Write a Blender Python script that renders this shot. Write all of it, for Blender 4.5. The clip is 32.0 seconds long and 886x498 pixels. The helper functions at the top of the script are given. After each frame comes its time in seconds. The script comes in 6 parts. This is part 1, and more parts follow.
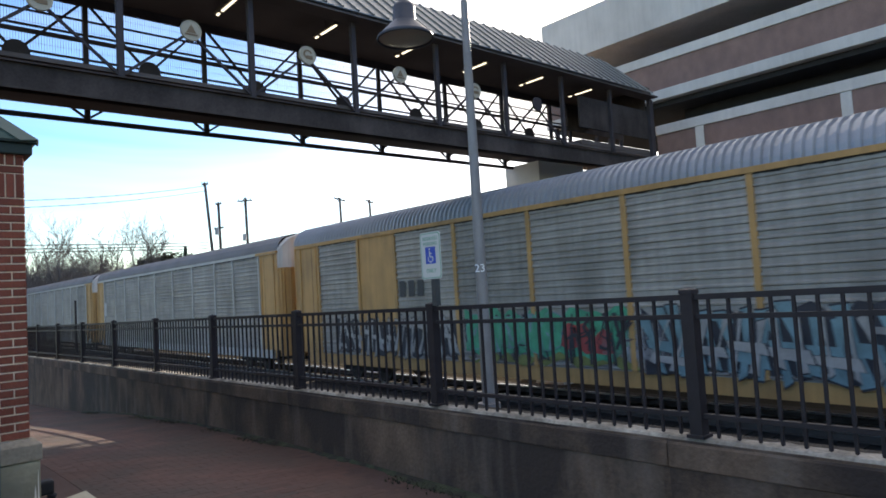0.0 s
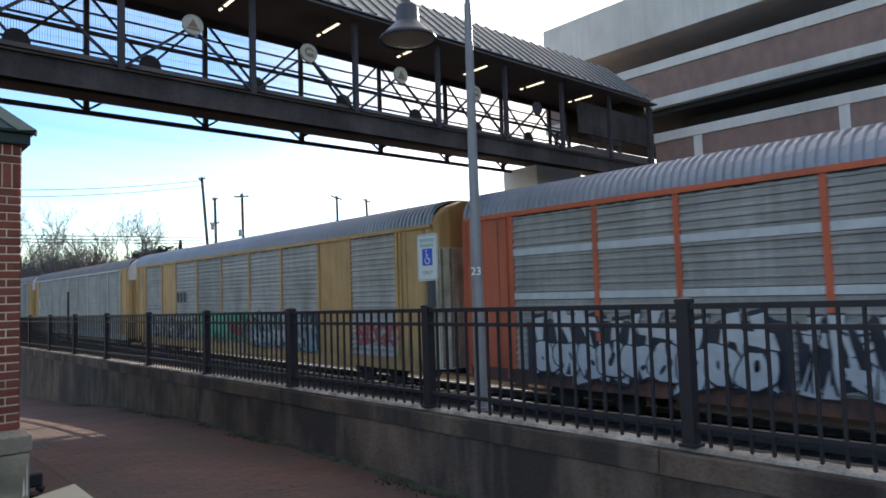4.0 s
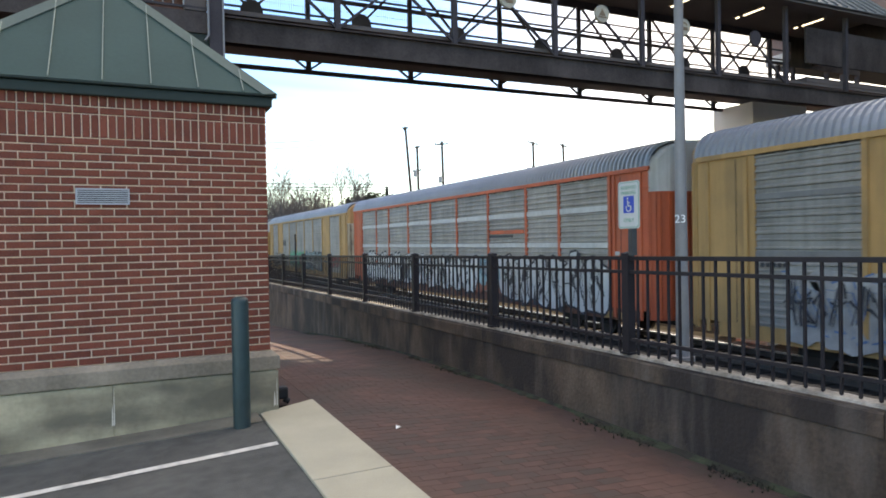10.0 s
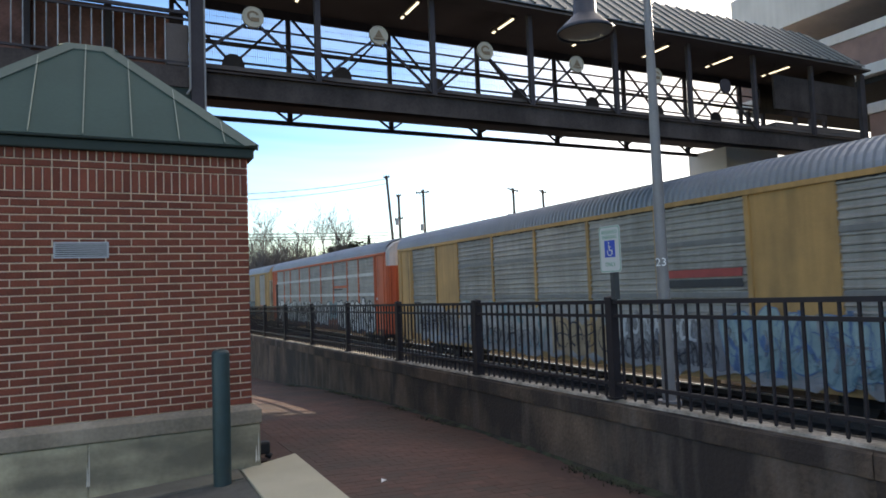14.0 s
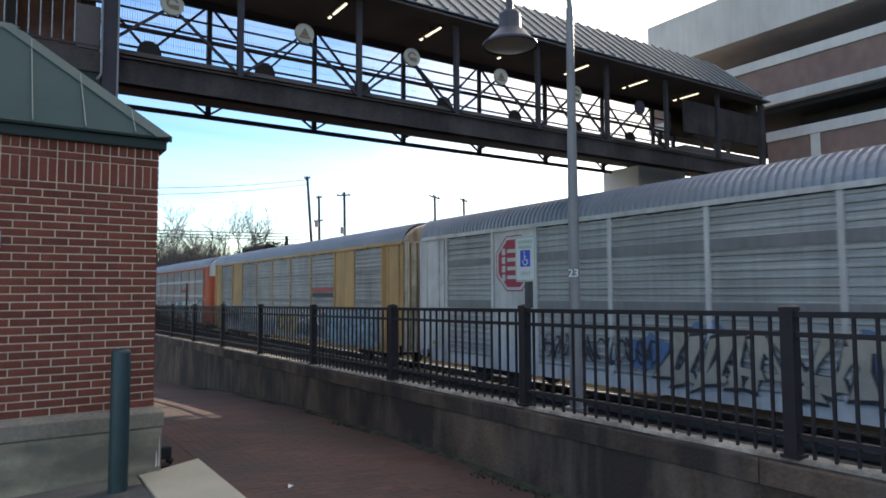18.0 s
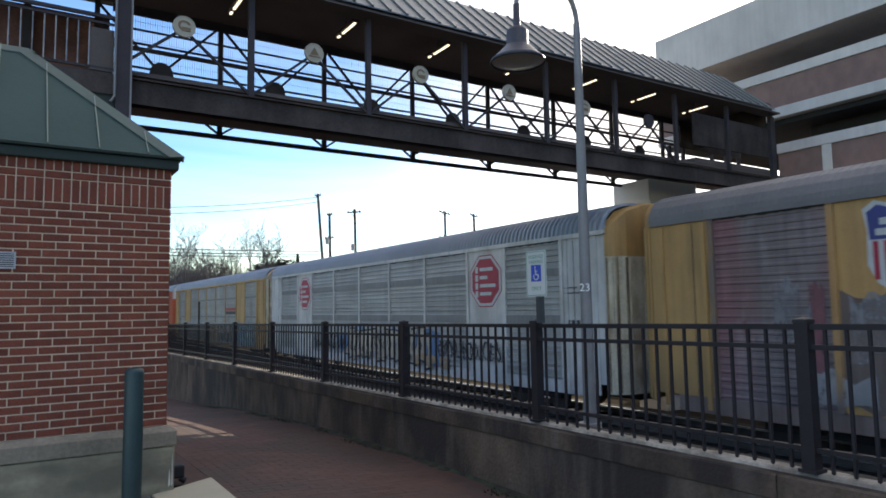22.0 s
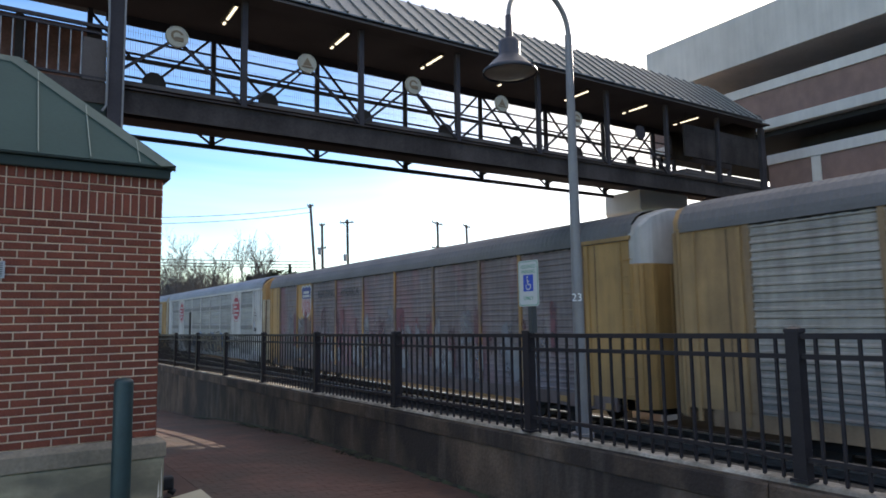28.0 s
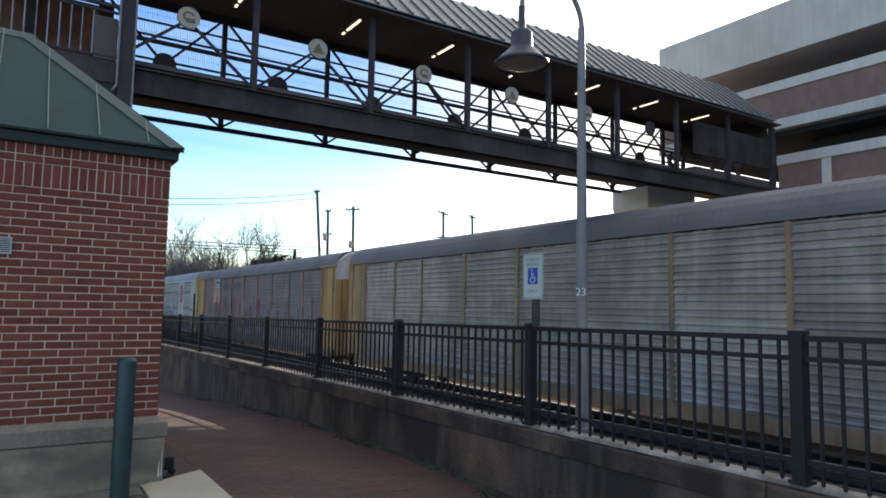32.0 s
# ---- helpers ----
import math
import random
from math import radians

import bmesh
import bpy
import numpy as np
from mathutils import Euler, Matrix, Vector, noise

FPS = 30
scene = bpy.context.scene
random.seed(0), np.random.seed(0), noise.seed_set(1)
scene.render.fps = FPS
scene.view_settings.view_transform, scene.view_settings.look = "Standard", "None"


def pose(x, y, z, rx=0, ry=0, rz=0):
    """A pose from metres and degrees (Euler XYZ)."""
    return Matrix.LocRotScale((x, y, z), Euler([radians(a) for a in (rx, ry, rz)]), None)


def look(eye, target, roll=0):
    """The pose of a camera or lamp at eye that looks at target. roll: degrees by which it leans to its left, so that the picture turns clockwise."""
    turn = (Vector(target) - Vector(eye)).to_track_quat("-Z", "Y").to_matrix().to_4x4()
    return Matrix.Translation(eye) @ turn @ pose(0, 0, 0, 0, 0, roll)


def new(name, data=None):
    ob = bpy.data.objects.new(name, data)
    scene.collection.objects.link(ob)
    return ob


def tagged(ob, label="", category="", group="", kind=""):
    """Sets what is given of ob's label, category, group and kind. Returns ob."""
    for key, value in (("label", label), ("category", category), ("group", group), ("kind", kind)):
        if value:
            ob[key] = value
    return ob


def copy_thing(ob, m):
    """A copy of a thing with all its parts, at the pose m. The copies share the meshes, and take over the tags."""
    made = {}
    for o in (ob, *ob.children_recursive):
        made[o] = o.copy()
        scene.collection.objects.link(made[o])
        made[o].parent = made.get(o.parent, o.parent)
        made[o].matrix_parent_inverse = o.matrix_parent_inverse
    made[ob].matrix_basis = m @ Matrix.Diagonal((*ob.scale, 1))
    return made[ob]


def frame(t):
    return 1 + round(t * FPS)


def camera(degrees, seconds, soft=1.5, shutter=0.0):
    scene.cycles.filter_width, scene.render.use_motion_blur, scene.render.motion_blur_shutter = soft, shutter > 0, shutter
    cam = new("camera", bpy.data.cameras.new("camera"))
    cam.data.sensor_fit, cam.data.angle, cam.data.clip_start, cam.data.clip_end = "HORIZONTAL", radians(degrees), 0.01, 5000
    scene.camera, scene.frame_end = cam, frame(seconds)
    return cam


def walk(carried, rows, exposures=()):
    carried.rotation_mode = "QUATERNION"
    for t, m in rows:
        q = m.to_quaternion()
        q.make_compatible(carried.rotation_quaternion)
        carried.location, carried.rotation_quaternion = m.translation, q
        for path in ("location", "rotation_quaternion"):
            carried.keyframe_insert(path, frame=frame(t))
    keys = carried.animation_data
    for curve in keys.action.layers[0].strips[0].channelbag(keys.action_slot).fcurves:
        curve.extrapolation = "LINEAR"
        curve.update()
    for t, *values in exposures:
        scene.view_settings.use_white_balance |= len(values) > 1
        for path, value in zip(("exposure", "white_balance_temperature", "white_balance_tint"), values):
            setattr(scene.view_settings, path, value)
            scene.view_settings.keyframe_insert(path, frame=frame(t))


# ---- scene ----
cam = camera(67.0, 32.0, 1.7, 0.4)
PATH = [
    (0, (0.265, 0.302, 1.605), (1.586, 1.799, 1.726), -3.4),
    (0.5, (0.261, 0.308, 1.609), (1.588, 1.799, 1.74), -3.5),
    (1, (0.261, 0.307, 1.606), (1.594, 1.792, 1.738), -2.9),
    (1.5, (0.267, 0.306, 1.607), (1.609, 1.782, 1.743), -3.0),
    (2, (0.263, 0.305, 1.604), (1.609, 1.778, 1.738), -3.1),
    (2.5, (0.258, 0.306, 1.608), (1.597, 1.786, 1.74), -2.6),
    (3, (0.262, 0.309, 1.605), (1.597, 1.793, 1.732), -2.6),
    (3.5, (0.26, 0.312, 1.611), (1.587, 1.804, 1.735), -1.9),
    (5.5, (0.253, 0.302, 1.615), (1.597, 1.778, 1.745), -1.9),
    (6, (0.252, 0.306, 1.62), (1.6, 1.778, 1.761), -1.4),
    (6.5, (0.224, 0.298, 1.609), (1.548, 1.793, 1.732), -0.6),
    (7, (0.198, 0.269, 1.627), (1.531, 1.76, 1.638), 0.4),
    (7.2, (0.197, 0.25, 1.628), (1.52, 1.75, 1.597), 0.7),
    (7.4, (0.21, 0.238, 1.616), (1.54, 1.727, 1.493), -0.2),
    (7.6, (0.215, 0.222, 1.61), (1.552, 1.706, 1.5), -1.1),
    (7.8, (0.19, 0.203, 1.616), (1.44, 1.764, 1.603), -1.4),
    (8, (0.147, 0.193, 1.616), (1.335, 1.801, 1.596), -2.0),
    (8.5, (0.114, 0.164, 1.621), (1.113, 1.897, 1.582), -3.1),
    (9, (0.114, 0.179, 1.623), (1.038, 1.952, 1.577), -2.3),
    (9.5, (0.109, 0.177, 1.624), (0.96, 1.985, 1.566), -2.0),
    (10, (0.124, 0.186, 1.623), (0.972, 1.997, 1.599), -1.0),
    (10.5, (0.123, 0.181, 1.618), (0.97, 1.992, 1.629), -0.5),
    (11, (0.114, 0.18, 1.622), (0.996, 1.975, 1.648), -0.5),
    (11.5, (0.128, 0.175, 1.617), (1.005, 1.971, 1.668), -1.4),
    (12, (0.127, 0.17, 1.616), (1.003, 1.966, 1.695), -2.1),
    (12.5, (0.133, 0.172, 1.612), (1.016, 1.964, 1.711), -2.3),
    (13, (0.132, 0.178, 1.618), (1.022, 1.965, 1.728), -2.3),
    (13.5, (0.132, 0.18, 1.613), (1.028, 1.964, 1.732), -2.5),
    (14, (0.122, 0.192, 1.623), (1.019, 1.976, 1.739), -2.1),
    (14.5, (0.126, 0.202, 1.621), (1.028, 1.984, 1.726), -1.1),
    (15, (0.132, 0.182, 1.621), (1.064, 1.949, 1.718), -0.9),
    (15.5, (0.134, 0.184, 1.618), (1.182, 1.885, 1.721), -1.7),
    (17.5, (0.123, 0.184, 1.617), (1.23, 1.844, 1.746), -0.8),
    (18, (0.131, 0.185, 1.615), (1.235, 1.848, 1.743), -0.3),
    (18.5, (0.126, 0.182, 1.615), (1.235, 1.841, 1.743), -0.3),
    (19, (0.125, 0.176, 1.621), (1.235, 1.835, 1.753), -0.7),
    (19.5, (0.127, 0.182, 1.612), (1.235, 1.841, 1.755), -0.6),
    (20, (0.132, 0.176, 1.607), (1.237, 1.837, 1.759), -1.2),
    (20.5, (0.125, 0.175, 1.618), (1.223, 1.839, 1.776), -1.7),
    (21, (0.129, 0.183, 1.618), (1.218, 1.852, 1.781), -1.4),
    (21.5, (0.127, 0.181, 1.619), (1.21, 1.854, 1.787), -0.9),
    (22, (0.129, 0.181, 1.616), (1.205, 1.858, 1.791), -0.9),
    (22.5, (0.121, 0.181, 1.612), (1.191, 1.861, 1.792), -0.6),
    (23, (0.131, 0.182, 1.617), (1.194, 1.867, 1.798), -0.6),
    (23.5, (0.13, 0.177, 1.618), (1.187, 1.864, 1.802), -0.5),
    (24, (0.131, 0.179, 1.614), (1.184, 1.87, 1.801), -0.5),
    (24.5, (0.127, 0.173, 1.613), (1.177, 1.864, 1.803), -0.5),
    (26.5, (0.134, 0.178, 1.616), (1.209, 1.853, 1.811), -0.6),
    (27, (0.138, 0.179, 1.61), (1.224, 1.847, 1.806), -0.4),
    (27.5, (0.142, 0.176, 1.61), (1.235, 1.84, 1.809), -0.9),
    (28, (0.133, 0.181, 1.609), (1.226, 1.843, 1.815), -0.9),
    (28.5, (0.136, 0.187, 1.608), (1.242, 1.841, 1.816), 0.7),
    (29, (0.14, 0.183, 1.608), (1.277, 1.817, 1.808), 0.5),
    (29.5, (0.133, 0.181, 1.61), (1.26, 1.824, 1.79), 0.4),
    (30, (0.139, 0.183, 1.601), (1.259, 1.832, 1.767), 0.4),
    (30.5, (0.133, 0.18, 1.601), (1.247, 1.833, 1.762), 0.0),
    (31, (0.141, 0.176, 1.607), (1.244, 1.837, 1.77), -0.4),
    (31.5, (0.125, 0.193, 1.611), (1.218, 1.859, 1.784), 0.3),
    (32, (0.131, 0.186, 1.611), (1.213, 1.858, 1.787), 1.0),
]
EXPOSURES = [(0, 1.2, 7350, 12), (6, 1.12, 7350, 12), (7, 1.18, 7500, 12), (8, 1.78, 8100, 12), (11, 1.76, 8200, 12), (12.5, 1.26, 8100, 12), (14, 1.14, 7800, 12), (16, 1.12, 7500, 12), (32, 1.0, 7350, 12)]
walk(cam, [(t, look(eye, target, roll)) for t, eye, target, roll in PATH], EXPOSURES)

# ---- light ----
SUN_AZ, SUN_EL = radians(64.5), radians(23.7)
sky_world = bpy.data.worlds.new("sky_world")
scene.world = sky_world
sky_world.use_nodes = True
wn, wl = sky_world.node_tree.nodes, sky_world.node_tree.links
sky = wn.new("ShaderNodeTexSky")
sky.sky_type, sky.sun_disc = "NISHITA", False
sky.sun_elevation, sky.sun_rotation = SUN_EL, SUN_AZ
sky.air_density, sky.dust_density, sky.ozone_density = 1.0, 0.3, 2.5
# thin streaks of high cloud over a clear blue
tint = wn.new("ShaderNodeHueSaturation")
tint.inputs["Hue"].default_value, tint.inputs["Saturation"].default_value, tint.inputs["Value"].default_value = 0.509, 1.36, 0.92
wl.new(sky.outputs[0], tint.inputs["Color"])
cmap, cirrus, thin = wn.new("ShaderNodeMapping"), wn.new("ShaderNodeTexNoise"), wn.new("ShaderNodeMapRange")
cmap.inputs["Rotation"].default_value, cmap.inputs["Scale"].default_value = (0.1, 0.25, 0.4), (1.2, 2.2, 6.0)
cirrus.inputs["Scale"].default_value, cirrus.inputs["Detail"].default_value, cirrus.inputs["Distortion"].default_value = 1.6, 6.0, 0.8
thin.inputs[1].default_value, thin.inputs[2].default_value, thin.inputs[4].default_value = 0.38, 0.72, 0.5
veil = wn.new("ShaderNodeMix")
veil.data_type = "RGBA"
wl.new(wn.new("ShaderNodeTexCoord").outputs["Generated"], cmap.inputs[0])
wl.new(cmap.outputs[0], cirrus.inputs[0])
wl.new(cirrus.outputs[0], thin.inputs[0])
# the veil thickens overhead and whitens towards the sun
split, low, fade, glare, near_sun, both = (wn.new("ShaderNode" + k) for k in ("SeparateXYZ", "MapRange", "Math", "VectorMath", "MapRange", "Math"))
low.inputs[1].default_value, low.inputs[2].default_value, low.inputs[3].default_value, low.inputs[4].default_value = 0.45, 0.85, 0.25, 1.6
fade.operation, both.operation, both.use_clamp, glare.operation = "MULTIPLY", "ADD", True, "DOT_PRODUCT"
glare.inputs[1].default_value = (math.sin(SUN_AZ) * math.cos(SUN_EL), math.cos(SUN_AZ) * math.cos(SUN_EL), math.sin(SUN_EL))
near_sun.inputs[1].default_value, near_sun.inputs[2].default_value, near_sun.inputs[4].default_value = 0.78, 1.0, 0.7
near_sun.interpolation_type = "SMOOTHSTEP"
wl.new(wn["Texture Coordinate"].outputs["Generated"], split.inputs[0])
wl.new(wn["Texture Coordinate"].outputs["Generated"], glare.inputs[0])
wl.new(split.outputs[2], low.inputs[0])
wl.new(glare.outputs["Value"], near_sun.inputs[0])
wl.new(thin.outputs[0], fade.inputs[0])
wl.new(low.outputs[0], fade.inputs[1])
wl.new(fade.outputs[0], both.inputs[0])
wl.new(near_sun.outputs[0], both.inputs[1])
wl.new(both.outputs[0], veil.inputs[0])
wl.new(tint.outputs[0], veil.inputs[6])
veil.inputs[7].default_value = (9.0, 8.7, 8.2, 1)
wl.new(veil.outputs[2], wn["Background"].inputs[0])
wn["Background"].inputs[1].default_value = 0.15

sun = new("sun", bpy.data.lights.new("sun", "SUN"))
sun.data.energy, sun.data.angle, sun.data.color = 5.0, radians(0.6), (1.0, 0.955, 0.89)
to_sun = Vector((math.sin(SUN_AZ) * math.cos(SUN_EL), math.cos(SUN_AZ) * math.cos(SUN_EL), math.sin(SUN_EL)))
sun.matrix_world = look(to_sun * 200, (0, 0, 0))


# ---- materials ----
def M(name, col, rough=0.7, metal=0.0, var=0.18, scale=3.0, fine=45.0, bump=0.15, rnd=0.0, streak=0.0, dirt=None, glow=0.0, island=0.0, dirt_at=(0.5, 0.72), mid=0.0, spec=0.5, worn=None, band=0.0, runs=None, dirt_shape=(1.6, 1.6, 0.7)):
    """A painted, metal, stone or earth surface: broad stains, fine grain, optional streaks and piece-to-piece tone."""
    m = bpy.data.materials.new(name)
    m.use_nodes = True
    n, l = m.node_tree.nodes, m.node_tree.links
    bsdf = n["Principled BSDF"]
    co = n.new("ShaderNodeTexCoord").outputs["Object"]
    if rnd:  # no two pieces carry the same stains
        away, moved = n.new("ShaderNodeVectorMath"), n.new("ShaderNodeVectorMath")
        away.operation, away.inputs[0].default_value = "SCALE", (17.0, 31.0, 0.0)
        l.new(n.new("ShaderNodeObjectInfo").outputs["Random"], away.inputs["Scale"])
        l.new(co, moved.inputs[0])
        l.new(away.outputs[0], moved.inputs[1])
        co = moved.outputs[0]

    def noise_at(size, detail, stretch=None):
        t = n.new("ShaderNodeTexNoise")
        t.inputs["Scale"].default_value, t.inputs["Detail"].default_value = size, detail
        if stretch:
            mp = n.new("ShaderNodeMapping")
            mp.inputs["Scale"].default_value = stretch
            l.new(co, mp.inputs[0])
            l.new(mp.outputs[0], t.inputs[0])
        else:
            l.new(co, t.inputs[0])
        return t.outputs[0]

    def calc(op, a, b):
        k = n.new("ShaderNodeMath")
        k.operation = op
        for i, v in enumerate((a, b)):
            if isinstance(v, float):
                k.inputs[i].default_value = v
            else:
                l.new(v, k.inputs[i])
        return k.outputs[0]

    broad, grain = noise_at(scale, 5.0), noise_at(fine, 3.0)
    tone = calc("ADD", calc("MULTIPLY", calc("SUBTRACT", broad, 0.5), 3.2 * var), calc("MULTIPLY", calc("SUBTRACT", grain, 0.5), 1.6 * var))
    if mid:
        tone = calc("ADD", tone, calc("MULTIPLY", calc("SUBTRACT", noise_at(mid, 6.0, (1.0, 1.0, 0.7)), 0.5), 3.0 * var))
    if streak:
        s = noise_at(1.0, 4.0, (7.0, 7.0, 0.35))
        tone = calc("ADD", tone, calc("MULTIPLY", calc("SUBTRACT", s, 0.5), 3.0 * streak))
    if band:
        tone = calc("ADD", tone, calc("MULTIPLY", calc("SUBTRACT", noise_at(1.0, 3.0, (0.25, 0.25, 5.0)), 0.5), 4.0 * band))
    if rnd:
        tone = calc("ADD", tone, calc("MULTIPLY", calc("SUBTRACT", n.new("ShaderNodeObjectInfo").outputs["Random"], 0.5), 2.0 * rnd))
    if island:
        tone = calc("ADD", tone, calc("MULTIPLY", calc("SUBTRACT", n.new("ShaderNodeNewGeometry").outputs["Random Per Island"], 0.5), 2.0 * island))
    gain = calc("MAXIMUM", calc("ADD", tone, 1.0), 0.15)
    mul = n.new("ShaderNodeVectorMath")
    mul.operation = "SCALE"
    mul.inputs[0].default_value = col
    l.new(gain, mul.inputs["Scale"])
    out = mul.outputs[0]
    if dirt:
        mix = n.new("ShaderNodeMix")
        mix.data_type = "RGBA"
        ramp = n.new("ShaderNodeMapRange")
        ramp.inputs[1].default_value, ramp.inputs[2].default_value, ramp.inputs[4].default_value = dirt_at[0], dirt_at[1], dirt[3]
        l.new(noise_at(scale * 0.6, 6.0, dirt_shape), ramp.inputs[0])
        l.new(ramp.outputs[0], mix.inputs[0])
        l.new(out, mix.inputs[6])
        mix.inputs[7].default_value = (*dirt[:3], 1)
        out = mix.outputs[2]
    if runs:  # narrow pale runs of lime down the face
        drip, lime = n.new("ShaderNodeMapRange"), n.new("ShaderNodeMix")
        lime.data_type = "RGBA"
        drip.inputs[1].default_value, drip.inputs[2].default_value, drip.inputs[4].default_value = 0.56, 0.72, runs[3]
        l.new(noise_at(1.0, 4.0, (3.0, 3.0, 0.5)), drip.inputs[0])
        l.new(drip.outputs[0], lime.inputs[0])
        l.new(out, lime.inputs[6])
        lime.inputs[7].default_value = (*runs[:3], 1)
        out = lime.outputs[2]
    l.new(out, bsdf.inputs["Base Color"])
    bsdf.inputs["Specular IOR Level"].default_value = spec
    bsdf.inputs["Roughness"].default_value, bsdf.inputs["Metallic"].default_value = rough, metal
    if bump:
        b = n.new("ShaderNodeBump")
        b.inputs["Strength"].default_value, b.inputs["Distance"].default_value = bump, 0.02
        l.new(grain, b.inputs["Height"])
        l.new(b.outputs[0], bsdf.inputs["Normal"])
    if worn:  # thin paint, rubbed away in soft-edged patches
        thin = n.new("ShaderNodeMapRange")
        thin.inputs[1].default_value, thin.inputs[2].default_value, thin.inputs[4].default_value = worn
        l.new(calc("ADD", calc("MULTIPLY", noise_at(1.7, 6.0, (1.0, 1.0, 0.6)), 0.75), calc("MULTIPLY", noise_at(14.0, 4.0, (1.0, 1.0, 0.4)), 0.25)), thin.inputs[0])
        l.new(thin.outputs[0], bsdf.inputs["Alpha"])
    if glow:
        bsdf.inputs["Emission Color"].default_value = (1.0, 0.93, 0.72, 1)
        bsdf.inputs["Emission Strength"].default_value = glow
    return m


m_brick = M("brick_red", (0.212, 0.055, 0.032), 0.88, var=0.28, scale=5, fine=60, bump=0.3, rnd=0.16, island=0.14)
m_mortar = M("mortar", (0.84, 0.66, 0.49), 0.95, var=0.16, fine=120, bump=0.25)
m_plinth = M("plinth_stone", (0.38, 0.335, 0.225), 0.9, var=0.3, scale=1.0, fine=24, bump=0.3, dirt=(0.13, 0.115, 0.085, 0.85), dirt_at=(0.41, 0.6), dirt_shape=(1.3, 1.3, 4.0), mid=5.0)
m_plinth_cap = M("plinth_course", (0.26, 0.215, 0.16), 0.9, var=0.4, scale=3.0, fine=30, bump=0.3, streak=0.1)
m_green_metal = M("green_roof_metal", (0.034, 0.068, 0.059), 0.7, 0.0, spec=0.25, var=0.14, scale=1.2, fine=30, bump=0.04)
m_green_trim = M("green_trim", (0.030, 0.044, 0.038), 0.7, spec=0.3, var=0.12)
# lighter copy of the roof green, coloured for the light the hips catch
m_hip_lit = M("hip_lit_green", (0.068, 0.100, 0.086), 0.6, 0.0, spec=0.3, var=0.14, scale=2.0, fine=30, bump=0.04)
# roof green made paler: the seams' sun highlight is put into the colour
m_seam_lit = M("seam_highlight", (0.155, 0.205, 0.18), 0.4, 0.2, var=0.1)
m_bollard = M("bollard_green", (0.017, 0.044, 0.047), 0.45, var=0.25, scale=6, dirt=(0.05, 0.06, 0.06, 0.5))
m_asphalt = M("asphalt", (0.084, 0.084, 0.075), 0.95, var=0.34, scale=1.5, fine=160, bump=0.5, mid=7.0)
m_line = M("road_paint", (0.64, 0.61, 0.54), 0.85, var=0.2, scale=9, fine=90, dirt=(0.2, 0.2, 0.18, 0.6))
m_slab = M("slab_concrete", (0.39, 0.36, 0.265), 0.92, var=0.14, scale=2, fine=110, bump=0.25, rnd=0.04)
m_paver = M("paver_brick", (0.098, 0.050, 0.035), 0.92, var=0.42, scale=0.9, fine=7, bump=0.1, rnd=0.07, island=0.08, dirt=(0.058, 0.043, 0.032, 0.85), dirt_at=(0.42, 0.6))
m_sand = M("paver_joint", (0.080, 0.047, 0.037), 0.98, var=0.25, fine=120, bump=0.3)
m_wall = M("wall_concrete", (0.098, 0.066, 0.046), 0.95, var=0.55, scale=1.1, fine=30, bump=0.5, streak=0.16, mid=4.0, rnd=0.12, dirt=(0.030, 0.022, 0.019, 0.92), dirt_at=(0.44, 0.56), runs=(0.17, 0.135, 0.11, 0.5))
m_footing = M("footing_concrete", (0.155, 0.145, 0.115), 0.95, var=0.35, scale=2.5, fine=60, bump=0.4, dirt=(0.08, 0.075, 0.06, 0.7))
m_lime = M("lime_white", (0.62, 0.57, 0.48), 0.9, var=0.2, scale=9)
m_kerb_bed = M("kerb_bed_dark", (0.035, 0.028, 0.020), 0.98, var=0.5, scale=6, fine=60, bump=0.6)
m_cap = M("kerb_concrete", (0.32, 0.288, 0.24), 0.95, spec=0.2, var=0.5, scale=5, fine=40, bump=0.5, dirt=(0.14, 0.122, 0.095, 0.7), dirt_at=(0.45, 0.6))
m_iron = M("fence_iron", (0.022, 0.018, 0.0205), 0.6, 0.0, spec=0.3, var=0.25, scale=8, fine=60, bump=0.1)
m_steel = M("bridge_steel", (0.055, 0.048, 0.053), 0.75, 0.0, spec=0.25, var=0.3, scale=1.5, fine=30, bump=0.1)
m_girder = M("girder_rust", (0.060, 0.049, 0.046), 0.85, 0.0, spec=0.2, var=0.45, scale=0.7, fine=25, streak=0.15, mid=2.0)
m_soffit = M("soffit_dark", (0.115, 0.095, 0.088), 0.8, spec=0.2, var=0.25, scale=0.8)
m_bridge_roof = M("bridge_roof_metal", (0.15, 0.16, 0.155), 0.45, 0.3, var=0.12, scale=0.8)
m_tube = M("lamp_tube", (0.8, 0.76, 0.62), 0.4, var=0.02, bump=0, glow=0.8)
m_disc = M("disc_cream", (0.44, 0.40, 0.31), 0.6, var=0.14, scale=8)
m_disc_mark = M("disc_mark", (0.22, 0.15, 0.09), 0.7, var=0.2)
m_galv_pole = M("pole_galvanised", (0.235, 0.225, 0.222), 0.55, 0.25, var=0.14, scale=5, streak=0.1)
m_baluster = M("baluster_steel", (0.27, 0.26, 0.255), 0.45, 0.3, var=0.35, scale=6, rnd=0.25)
m_screen = M("screen_wire", (0.22, 0.22, 0.23), 0.6, 0.2, var=0.1)
m_lamp = M("lamp_enamel", (0.034, 0.038, 0.052), 0.45, 0.0, var=0.15, spec=0.4)
m_lens = M("lamp_lens", (0.33, 0.31, 0.28), 0.3, var=0.1)
m_white = M("sign_white", (0.55, 0.56, 0.53), 0.5, var=0.05, bump=0.02)
